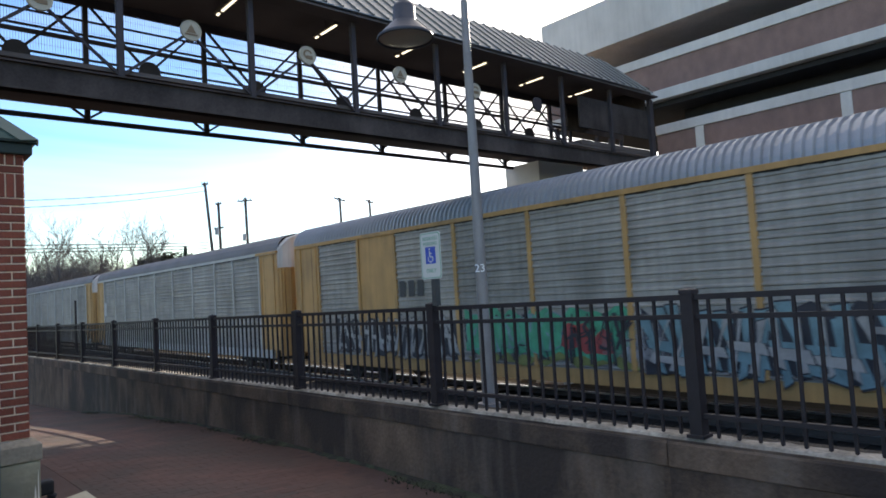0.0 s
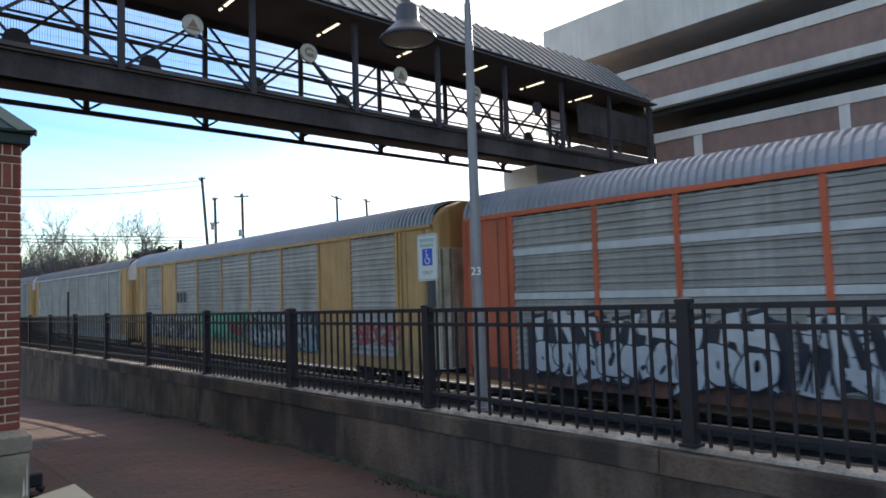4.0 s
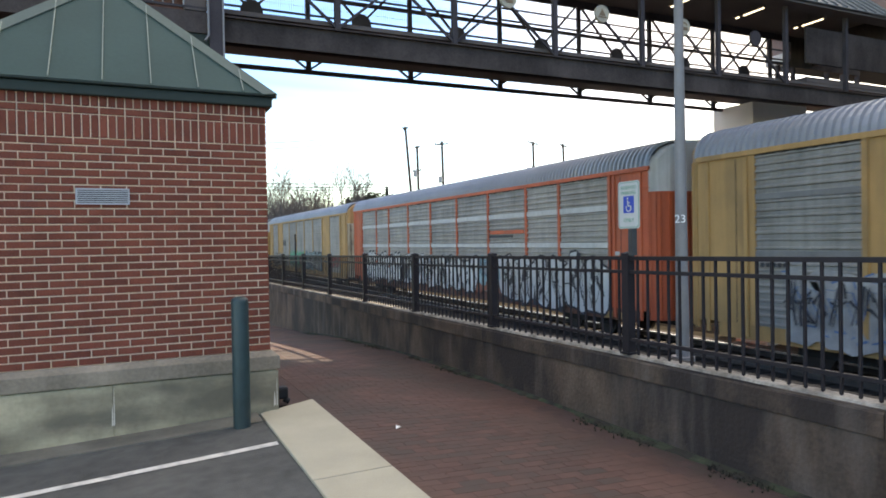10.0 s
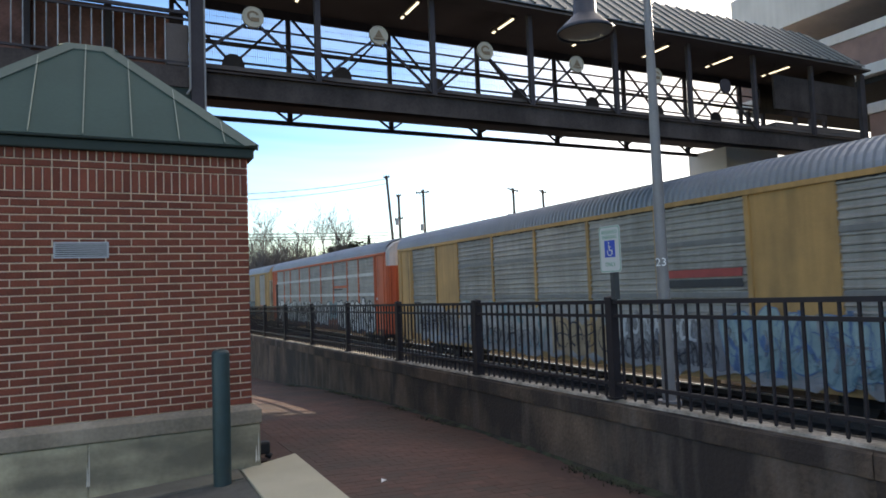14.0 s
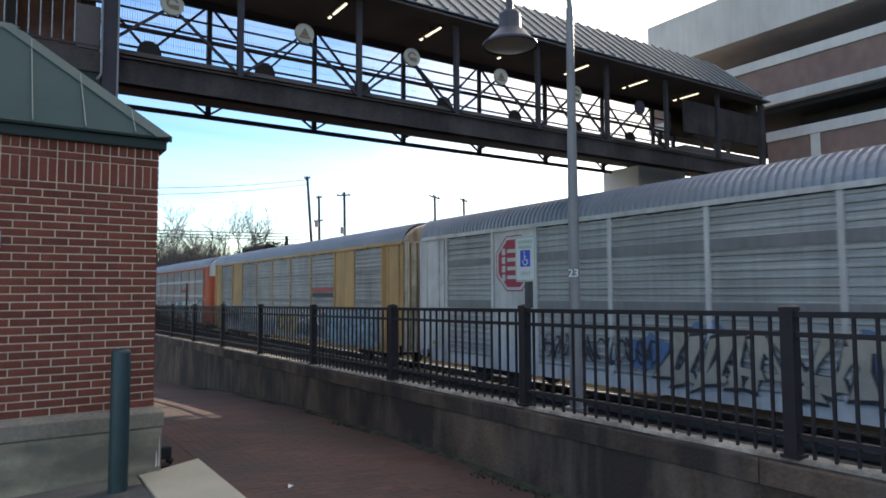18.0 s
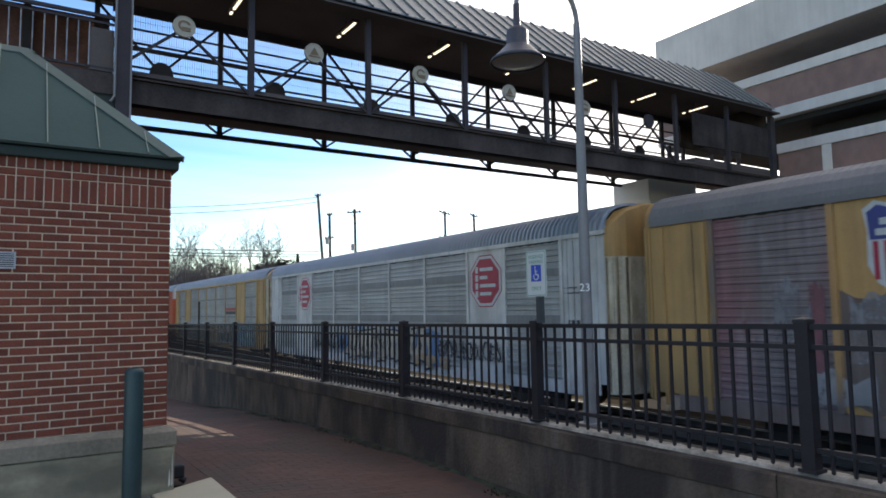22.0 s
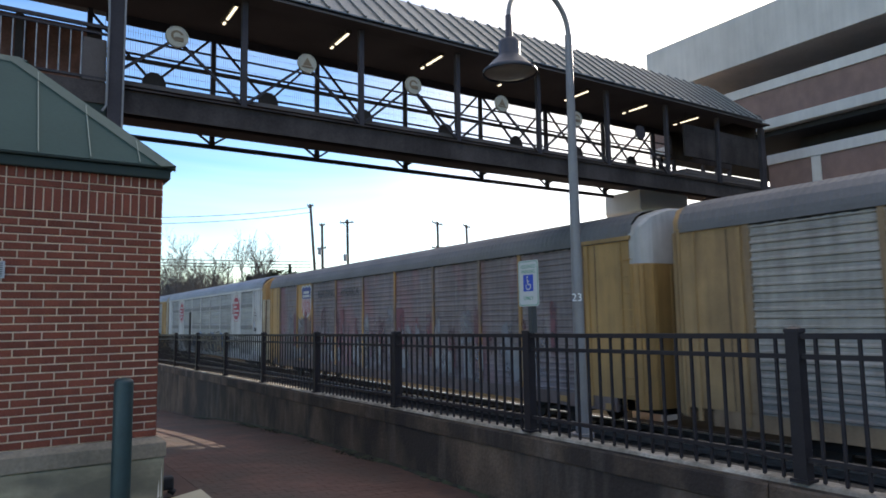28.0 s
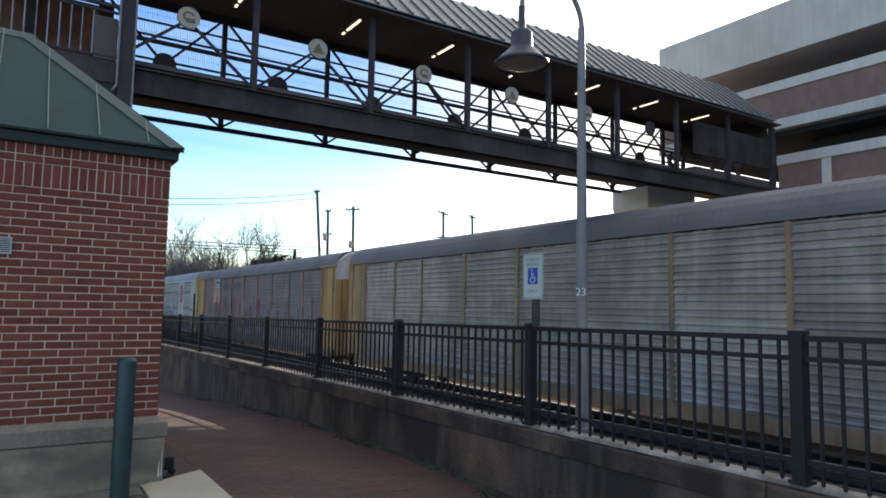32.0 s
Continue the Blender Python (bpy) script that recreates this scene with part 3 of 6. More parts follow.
core = part("wall", Shape().box(KX0 + 0.008, KX1 - 0.008, KY0 + 0.008, KY1 - 0.008, 0.55, 2.98), m_mortar, kiosk, "red brick wall with pale mortar joints")
COURSE, LEN = 0.0677, 0.203
front, rest = [], Shape()
for r in range(29):
    z = 0.602 + r * COURSE
    x = KX1
    first = LEN / 2 if r % 2 else LEN
    while x > KX0 + 0.03:
        w = min(first, x - KX0)
        front.append((x - w, x, z))
        x -= w
        first = LEN
brick_me = {}


def brick_mesh(w, h, d):
    key = (round(w, 3), round(h, 3))
    if key not in brick_me:
        e = 0.004
        s = Shape()
        s.add([(0, 0.0, 0), (w, 0.0, 0), (w, 0.0, h), (0, 0.0, h), (e, -d, e), (w - e, -d, e), (w - e, -d, h - e), (e, -d, h - e)], [(4, 5, 6, 7), (0, 1, 5, 4), (1, 2, 6, 5), (2, 3, 7, 6), (3, 0, 4, 7)])
        brick_me[key] = s.mesh("brick", m_brick)
    return brick_me[key]


bricks_late = []
for x0, x1, z in front:
    w, h = x1 - x0 - 0.011, COURSE - 0.0115
    if x0 > -0.76:
        bricks_late.append(("brick", w, h, x0 + 0.0055, z + 0.0055))
    else:
        rest.box(x0 + 0.0055, x1 - 0.0055, KY0, KY0 + 0.02, z + 0.0055, z + COURSE - 0.006)
for z, h, n, nm in ((0.602 + 29 * COURSE, 0.196, 40, "soldier_brick"), (0.602 + 33 * COURSE, 0.122, 40, "rowlock_brick")):
    for k in range(n):
        x = KX1 - (k + 1) * COURSE
        if x > KX0:
            bricks_late.append((nm, COURSE - 0.011, h, x + 0.0055, z + 0.004))
z = 0.602 + 32 * COURSE
for k in range(14):
    bricks_late.append(("brick", LEN - 0.011, COURSE - 0.0115, KX1 - (k + 1) * LEN + 0.0055, z + 0.0055)) if k < 13 else None
for r in range(35):  # side towards the walkway
    z = 0.602 + r * COURSE
    y = KY0
    first = LEN / 2 if r % 2 == 0 else LEN
    while y < KY1 - 0.03:
        w = min(first, KY1 - y)
        rest.box(KX1 - 0.02, KX1, y + 0.0055, y + w - 0.0055, z + 0.0055, z + COURSE - 0.006)
        y += w
        first = LEN
tagged(part("brickwork", rest, m_brick, core), "red bricks in running bond", kind="stuff")
# eave and roof
E0, EZ, RZ = 0.085, 3.04, 4.25
ex0, ex1, ey0, ey1 = KX0 - E0, KX1 + E0, KY0 - E0, KY1 + E0
rx0, rx1, ry = -0.24, 0.17, 7.86
part("fascia", Shape().box(ex0 + 0.03, ex1 - 0.03, ey0 + 0.03, ey1 - 0.03, 2.925, EZ - 0.026), m_green_trim, kiosk, "dark green eave board", bevel=0.01)
part("gutter", Shape().box(ex0, ex1, ey0, ey1, EZ - 0.022, EZ - 0.002), m_green_trim, kiosk, bevel=0.012)
s = Shape()
s.add([(ex0, ey0, EZ), (ex1, ey0, EZ), (ex1, ey1, EZ), (ex0, ey1, EZ), (rx0, ry, RZ), (rx1, ry, RZ)], [(0, 1, 5, 4), (1, 2, 5), (2, 3, 4, 5), (3, 0, 4), (3, 2, 1, 0)])
roof = part("roof", s, m_green_metal, kiosk, "green standing-seam metal hipped roof")


def roof_front(x):
    """Where a seam from the eave meets the hip or the ridge on the front slope."""
    if x < rx0:
        f = (x - ex0) / (rx0 - ex0)
    elif x > rx1:
        f = (ex1 - x) / (ex1 - rx1)
    else:
        f = 1.0
    return f


for x in (-1.25, -0.86, -0.465, -0.06, 0.327, 0.719, 1.115):
    f = roof_front(x)
    f = f - 0.03 if f < 1.0 else f
    a, b = Vector((x, ey0 + 0.01, EZ + 0.012)), Vector((x, ey0 + (ry - ey0) * f, EZ + (RZ - EZ) * f + 0.012))
    part("seam", Shape().beam(a, b, 0.008, 0.024), m_seam_lit, roof)
for y in (7.0, 7.4, 7.8, 8.2, 8.6, 9.0):
    f = min(1.0, (y - ey0) / (ry - ey0) if y < ry else (ey1 - y) / (ey1 - ry)) - 0.03
    part("seam", Shape().beam((ex1 - 0.01, y, EZ + 0.012), (ex1 - (ex1 - rx1) * f, y, EZ + (RZ - EZ) * f + 0.012), 0.012, 0.03), m_seam_lit, roof)
for cx, cy, qx in ((ex0, ey0, rx0), (ex1, ey0, rx1), (ex1, ey1, rx1), (ex0, ey1, rx0)):
    a, b = Vector((cx, cy, EZ)), Vector((qx, ry, RZ))
    d = (b - a).normalized()
    for inner in (Vector((0.0, cy, EZ)), Vector((cx, ry, EZ))):  # a folded sheet over the hip, one leaf on each slope
        n = d.cross(inner - a).normalized()
        n = n if n.z > 0 else -n
        w = n.cross(d)
        w = w if w.dot(inner - a) > 0 else -w
        lift = n * 0.014
        q = [a + lift, b + lift, b + lift + w * 0.12, a + lift + w * 0.12 + d * 0.05]
        part("hip_cap", Shape().add(q + [p - n * 0.012 for p in q], [(0, 1, 2, 3), (7, 6, 5, 4), (0, 4, 5, 1), (1, 5, 6, 2), (2, 6, 7, 3), (3, 7, 4, 0)]), m_hip_lit, roof)
for sy in (-1, 1):
    q = [(rx0, ry, RZ + 0.016), (rx1, ry, RZ + 0.016), (rx1 - 0.03, ry + sy * 0.085, RZ - 0.066), (rx0 + 0.03, ry + sy * 0.085, RZ - 0.066)]
    part("ridge_cap", Shape().add(q + [(x, y, z - 0.012) for x, y, z in q], [(0, 1, 2, 3), (7, 6, 5, 4), (0, 4, 5, 1), (1, 5, 6, 2), (2, 6, 7, 3), (3, 7, 4, 0)]), m_hip_lit, roof)
# near-black backing paints the shade behind the slats
vent = part("wall_vent", Shape().box(-0.275, 0.125, KY0 - 0.012, KY0 + 0.01, 1.995, 2.125), m_dark, kiosk, "pale aluminium louvred wall vent")
for x0, x1, z0, z1 in ((-0.285, 0.135, 2.115, 2.13), (-0.285, 0.135, 1.99, 2.005), (-0.285, -0.27, 2.005, 2.115), (0.12, 0.135, 2.005, 2.115)):
    part("frame", Shape().box(x0, x1, KY0 - 0.022, KY0 - 0.008, z0, z1), m_vent, vent)
for k in range(6):
    part("slat", Shape().beam((-0.27, KY0 - 0.017, 2.016 + k * 0.0175), (0.12, KY0 - 0.017, 2.016 + k * 0.0175), 0.012, 0.009), m_vent, vent)

strip = Shape()
strip.grid([[(x, y, gz(x, y) + dz) for x in (-2.2, -1.2, -0.4, 0.4, 1.18)] for y, dz in ((6.33, -0.03), (6.332, 0.012), (6.48, 0.016), (6.66, 0.02))])
tagged(part("footing_strip", strip, m_footing), "dirty concrete strip along the foot of the plinth", "footing", kind="structure")
for x, w, h in ((-0.026, 0.012, 0.36), (-0.04, 0.014, 0.2), (1.372, 0.012, 0.3), (1.35, 0.02, 0.16)):  # lime that ran out of the joints
    z0 = 0.07 if x > 1 else 0.06
    part("lime_run", Shape().add([(x - w / 2, KY0 - 0.0615, z0), (x + w / 2, KY0 - 0.0615, z0 + 0.02), (x + w * 0.3, KY0 - 0.0615, z0 + h * 0.6), (x + w * 0.1, KY0 - 0.0615, z0 + h), (x - w * 0.25, KY0 - 0.0615, z0 + h * 0.7)], [(0, 1, 2, 3, 4)]), m_lime, pl, "white lime run")
# bollard, drain boot, litter
bol = thing("bollard", "dark green painted steel bollard beside the brick building", "bollard", (0.995, 6.30, gz(0.995, 6.3)))
part("shaft", Shape().lathe([(0.075, -0.05), (0.075, 1.11), (0.069, 1.135), (0.045, 1.15), (0.0, 1.155)], n=24), m_bollard, bol, smooth=True)
boot = thing("drain_boot", "small black drain boot at the foot of the brick wall", "drain", (1.50, 6.98, gz(1.5, 7)))
part("body", Shape().box(-0.09, 0.04, -0.06, 0.06, 0.05, 0.17), m_black, boot, bevel=0.02)
part("spout", Shape().tube((0.0, -0.02, 0.05), (0.05, -0.03, 0.02), 0.03, n=12), m_black, boot)
s = Shape().add([(0, 0, 0.004), (0.05, 0.01, 0.02), (0.07, 0.045, 0.006), (0.02, 0.05, 0.025)], [(0, 1, 2), (0, 2, 3)])
tagged(part("paper_scrap", s, m_paper, m=Matrix.Translation((2.19, 5.63, gz(2.19, 5.63)))), "crumpled white scrap of paper on the pavers", "litter")
for x, y, f, a in ((3.34, 3.14, 0.4, 40), (2.2, 2.99, 0.4, 110)):
    q = s.mesh("paper_scrap", m_paper)
    tagged(part("paper_scrap", q, m_paper, m=pose(x, y, gz(x, y), 0, 0, a) @ Matrix.Scale(f, 4)), "tiny white scrap of litter on the pavers", "litter")

# ---- footbridge ----
YN, YF = 12.8, 15.6
BX0, BX1 = 1.72, 23.9
bridge = thing("footbridge", "dark steel truss footbridge with a metal roof over the railway", "bridge")
g = part("girder", Shape().box(BX0, 21.4, YN - 0.06, YN + 0.06, 5.25, 5.71), m_girder, bridge, "deep rust-brown steel girder")
for zz in (5.25, 5.69):
    part("flange", Shape().box(BX0, 21.4, YN - 0.13, YN + 0.13, zz, zz + 0.03), m_girder, g)
part("far_girder", Shape().box(BX0, BX1, YF - 0.06, YF + 0.06, 5.95, 6.2), m_girder, bridge)
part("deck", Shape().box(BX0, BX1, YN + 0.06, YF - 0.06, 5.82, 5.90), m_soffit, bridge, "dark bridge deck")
part("lower_chord", Shape().box(BX0 + 0.3, 18.6, YF - 0.05, YF + 0.05, 5.55, 5.64), m_steel, bridge)
for k in range(1, 8):
    x = 1.42 + k * 2.56
    part("hanger", Shape().box(x - 0.05, x + 0.05, YF - 0.05, YF + 0.05, 5.64, 6.05), m_steel, bridge)
    for sx in (-1, 1):
        if sx < 0 or k < 3:
            part("hanger_brace", Shape().beam((x + sx * 0.03, YF, 5.66), (x + sx * 0.8, YF, 6.2), 0.045, 0.045), m_steel, bridge)
        else:
            s = Shape().add([(x + 0.05, YF - 0.02, 5.74), (x + 0.62, YF - 0.02, 6.06), (x + 0.05, YF - 0.02, 6.06), (x + 0.05, YF + 0.02, 5.74), (x + 0.62, YF + 0.02, 6.06), (x + 0.05, YF + 0.02, 6.06)], [(0, 1, 2), (5, 4, 3), (0, 3, 4, 1), (1, 4, 5, 2), (2, 5, 3, 0)])
            part("gusset", s, m_girder, bridge)
CEIL, LIGHT = 8.27, 8.08
near_x = [1.34 + k * 2.522 for k in range(1, 9)]
far_x = [1.42 + k * 2.56 for k in range(0, 8)]
for x in near_x:
    part("near_post", Shape().box(x - 0.055, x + 0.055, YN - 0.05, YN + 0.05, 5.72, 7.86), m_steel, bridge)
for x in far_x:
    part("far_post", Shape().box(x - 0.05, x + 0.05, YF - 0.045, YF + 0.045, 6.2, CEIL), m_steel, bridge)
for a, b in zip(far_x, far_x[1:]):
    mid = (a + b) / 2
    dome = [(0.24 * math.cos(t), 0.24 * math.sin(t)) for t in [i * math.pi / 10 for i in range(11)]]
    s = Shape()
    s.add([(mid + x, YF - 0.09, 6.84 + z) for x, z in dome] + [(mid + x, YF - 0.05, 6.84 + z) for x, z in dome], [tuple(range(11)), tuple(range(21, 10, -1))] + [(i, i + 11, i + 12, i + 1) for i in range(10)])
    s.box(mid - 0.24, mid + 0.24, YF - 0.09, YF - 0.05, 6.2, 6.84)
    part("gusset_plate", s, m_steel, bridge)
    for e in (a, b):
        part("diagonal", Shape().beam((mid, YF, 6.85), (e, YF, 8.2), 0.05, 0.05), m_steel, bridge)
disc_kind = 0
for a, b in zip([1.34, *near_x], near_x):
    mid = (a + b) / 2
    if mid > 16:
        break
    for e in (a, b):
        part("diagonal", Shape().beam((mid, YN, 6.82), (e, YN, 5.76), 0.045, 0.05), m_steel, bridge)
    d = part("disc", Shape().tube((mid, YN - 0.10, 6.83), (mid, YN - 0.05, 6.83), 0.2, n=28), m_disc if mid < 13 else m_steel, bridge, "round cream emblem disc")
    if mid < 13:
        part("disc_rim", Shape().lathe([(0.18, 0), (0.18, 0.012), (0.198, 0.012), (0.198, 0)], n=28), m_disc, d, m=Matrix.Translation((mid, YN - 0.10, 6.83)) @ Matrix.Rotation(radians(90), 4, "X"))
        s = Shape()
        if disc_kind % 2 == 0:
            arcs = [radians(20 + i * 24) for i in range(11)]
            s.grid([[(mid + r * math.cos(a), YN - 0.108, 6.845 + r * 0.9 * math.sin(a)) for a in arcs] for r in (0.07, 0.115)])
            part("emblem", Shape().box(mid - 0.04, mid + 0.11, YN - 0.112, YN - 0.1, 6.745, 6.82), m_disc_mark, d)
        else:
            s.add([(mid - 0.1, YN - 0.108, 6.78), (mid + 0.1, YN - 0.108, 6.78), (mid, YN - 0.108, 6.95)], [(0, 1, 2)])
            part("emblem", Shape().box(mid - 0.12, mid + 0.12, YN - 0.112, YN - 0.104, 6.735, 6.765), m_disc_mark, d)
        part("emblem", s, m_disc_mark, d, "plain dark emblem")
    disc_kind += 1
for zz, h in ((6.90, 0.035), (7.285, 0.085), (7.435, 0.035), (7.745, 0.03)):
    part("handrail", Shape().box(BX0, 20.3, YF - 0.03, YF + 0.03, zz, zz + h), m_steel, bridge)
part("far_top_beam", Shape().box(BX0, 20.3, YF - 0.04, YF + 0.04, 8.08, CEIL), m_steel, bridge)
mesh = Shape()
x = BX0
while x < 20.3:
    mesh.box(x - 0.004, x + 0.004, YF + 0.05, YF + 0.055, 6.2, 8.27)
    x += 0.05
z = 6.7
while z < 8.2:
    mesh.box(BX0, 20.3, YF + 0.046, YF + 0.05, z - 0.003, z + 0.003)
    z += 0.42
tagged(part("wire_screen", mesh, m_screen, bridge), "fine wire safety screen", kind="stuff")
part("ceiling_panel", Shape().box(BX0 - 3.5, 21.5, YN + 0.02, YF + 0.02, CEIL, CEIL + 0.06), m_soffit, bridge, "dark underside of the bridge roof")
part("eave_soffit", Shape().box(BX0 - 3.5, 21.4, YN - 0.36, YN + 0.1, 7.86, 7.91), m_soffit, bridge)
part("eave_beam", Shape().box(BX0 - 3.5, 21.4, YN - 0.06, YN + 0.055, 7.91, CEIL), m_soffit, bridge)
RIDGE_Y, RIDGE_Z = 14.2, 9.6
s = Shape()
for ya, za in ((YN - 0.4, 7.97), (YF + 0.4, 8.36)):
    s.add([(BX0 - 3.6, ya, za), (21.05, ya, za), (21.05, RIDGE_Y, RIDGE_Z), (BX0 - 3.6, RIDGE_Y, RIDGE_Z), (BX0 - 3.6, ya, za - 0.03), (21.05, ya, za - 0.03), (21.05, RIDGE_Y, RIDGE_Z - 0.03), (BX0 - 3.6, RIDGE_Y, RIDGE_Z - 0.03)], [(0, 1, 2, 3), (7, 6, 5, 4), (0, 4, 5, 1), (3, 2, 6, 7), (0, 3, 7, 4), (1, 5, 6, 2)])
br = part("roof", s, m_bridge_roof, bridge, "grey standing-seam metal roof")
x = BX0 - 3.4
while x < 21.0:
    part("seam", Shape().beam((x, YN - 0.41, 7.98), (x, RIDGE_Y, RIDGE_Z + 0.01), 0.05, 0.06), m_bridge_roof, br)
    x += 0.42
for k in range(7):
    x = 3.86 + k * 2.5
    lt = part("ceiling_light", Shape().box(x - 0.07, x + 0.07, 13.36, 14.36, LIGHT - 0.07, LIGHT), m_soffit, bridge, "fluorescent ceiling light")
    part("hanger_rod", Shape().tube((x, 13.86, LIGHT), (x, 13.86, CEIL), 0.012, n=6), m_soffit, lt)
    part("tube", Shape().box(x - 0.024, x + 0.024, 13.38, 14.06, LIGHT - 0.1, LIGHT - 0.07), m_tube, lt, "lit fluorescent tube")
    part("tube", Shape().box(x - 0.024, x + 0.024, 14.22, 14.33, LIGHT - 0.1, LIGHT - 0.07), m_tube, lt, "lit fluorescent tube")
# closed end beside the garage
part("end_wall", Shape().box(17.4, 21.4, YN + 0.06, YN + 0.12, 6.45, 7.45), m_girder, bridge, "dark closed end of the bridge")
part("end_wall", Shape().box(20.3, BX1, YF - 0.05, YF + 0.05, 7.25, 8.26), m_girder, bridge)
part("cross_wall", Shape().box(21.3, 21.38, YN + 0.13, YF - 0.07, 7.35, 8.26), m_girder, bridge)
part("end_floor", Shape().box(17.4, 21.38, YN + 0.06, YF - 0.06, 5.91, 6.05), m_soffit, bridge)
part("end_post", Shape().box(21.32, 21.46, YN - 0.06, YN + 0.06, 5.71, 8.2), m_steel, bridge)
for x in (20.45, 19.7, 22.15, 23.0, 23.8):
    part("end_post", Shape().box(x - 0.05, x + 0.05, YF - 0.06, YF + 0.06, 6.35, 7.25), m_steel, bridge)
# pier
pier = thing("bridge_pier", "pale concrete bridge pier with a wide cap", "pier", (18.35, 15.2, -1.9))
part("column", Shape().box(-0.5, 0.5, -0.6, 0.6, 0, 6.3), m_pier, pier, bevel=0.03)
s = Shape()
s.add([(x, y, z) for z, w in ((6.3, 0.75), (6.9, 1.2), (7.55, 1.2)) for x, y in ((-w, -0.75), (w, -0.75), (w, 0.75), (-w, 0.75))], [(3, 2, 1, 0), (8, 9, 10, 11)] + [(4 * r + i, 4 * r + (i + 1) % 4, 4 * r + 4 + (i + 1) % 4, 4 * r + 4 + i) for r in (0, 1) for i in range(4)])
part("cap", s, m_pier, pier, bevel=0.02)

# ---- stair tower at the near end ----
tower = thing("stair_tower", "dark steel stair tower with baluster railings and brick infill", "stair tower")
TX0, TX1, TY0, TY1 = -4.4, 1.70, 12.7, 16.2
part("corner_column", Shape().box(TX1 - 0.22, TX1, TY0 - 0.1, TY0 + 0.12, -0.9, 8.1), m_steel, tower)
# added pale strip: the light on the column's edge built as a part
part("column_edge", Shape().box(TX1, TX1 + 0.03, TY0 - 0.12, TY0 - 0.09, -0.9, 8.1), m_galv_pole, tower, "pale strip standing for the column's lit edge")
part("corner_column", Shape().box(TX0, TX0 + 0.22, TY0 - 0.1, TY0 + 0.12, -0.9, 8.1), m_steel, tower)
part("corner_column", Shape().box(TX0, TX0 + 0.22, TY1 - 0.2, TY1, -0.9, 8.1), m_steel, tower)
part("corner_column", Shape().box(TX1 - 0.22, TX1, TY1 - 0.2, TY1, -0.9, 8.1), m_steel, tower)
part("landing", Shape().box(TX0 + 0.23, TX1 - 0.23, TY0 - 0.05, TY1 - 0.21, 5.35, 5.72), m_girder, tower, "dark steel landing")
part("back_wall", Shape().box(TX0 + 0.23, TX1 - 0.23, TY1 - 0.19, TY1 - 0.05, -0.9, 8.0), m_tower_brick, tower, "dark red brick back wall")
for i in range(1, 4):
    part("back_post", Shape().box(TX0 + i * 1.5, TX0 + i * 1.5 + 0.14, TY1 - 0.36, TY1 - 0.2, 5.72, 8.0), m_steel, tower)
part("top_rail", Shape().beam((TX0 + 0.22, TY0, 6.72), (TX1 - 0.23, TY0, 6.72), 0.06, 0.06), m_steel, tower)
part("mid_rail", Shape().beam((TX0 + 0.22, TY0, 6.60), (TX1 - 0.23, TY0, 6.60), 0.04, 0.04), m_steel, tower)
part("bottom_rail", Shape().beam((TX0 + 0.22, TY0, 5.80), (TX1 - 0.23, TY0, 5.80), 0.04, 0.04), m_steel, tower)
k = 0
x = TX0 + 0.35
while x < TX1 - 0.6:
    part("baluster", Shape().tube((x, TY0, 5.82), (x, TY0, 6.58), 0.011, n=8), m_baluster, tower, "" if k else "pale steel baluster")
    x += 0.165
    k += 1
part("control_cabinet", Shape().box(TX1 - 0.62, TX1 - 0.25, TY0 - 0.02, TY0 + 0.3, 5.74, 6.5), m_soffit, tower, "dark grey metal cabinet", bevel=0.02)
part("conduit", Shape().path([(TX1 - 0.3, TY0 - 0.14, 5.2), (TX1 - 0.24, TY0 - 0.14, 5.3), (TX1 - 0.24, TY0 - 0.14, 6.9), (TX1 - 0.28, TY0 - 0.14, 8.0)], 0.02), m_galv_pole, tower, "thin grey conduit")
part("lower_panel", Shape().box(TX1 - 1.1, TX1 - 0.23, TY0 - 0.02, TY0 + 0.02, 4.6, 5.35), m_green_trim, tower)

# ---- parking garage ----
garage = thing("parking_garage", "large concrete and red brick parking garage with open decks", "parking garage")
GX, GY0, GY1 = 24.0, -70.0, 19.5
# solid near-black blocks fill the open decks in place of their shade
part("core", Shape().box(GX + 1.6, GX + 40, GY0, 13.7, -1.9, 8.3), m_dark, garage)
part("lower_core", Shape().box(GX + 1.6, GX + 40, 13.71, GY1 - 0.4, -1.9, 4.6), m_dark, garage, "solid block coloured as the shade inside the decks")
part("parapet", Shape().box(GX, GX + 0.35, GY0, GY1, 11.37, 13.35), m_garage, garage, "pale concrete parapet", bevel=0.03)
part("end_parapet", Shape().box(GX + 0.35, GX + 40, GY1 - 0.35, GY1, 11.37, 13.35), m_garage, garage, bevel=0.03)
level = 0
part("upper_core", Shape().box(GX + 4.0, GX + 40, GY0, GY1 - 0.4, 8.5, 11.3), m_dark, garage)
# slab coloured near-black too, so its underside reads as shaded
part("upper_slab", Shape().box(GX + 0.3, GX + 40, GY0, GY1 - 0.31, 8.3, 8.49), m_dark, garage)
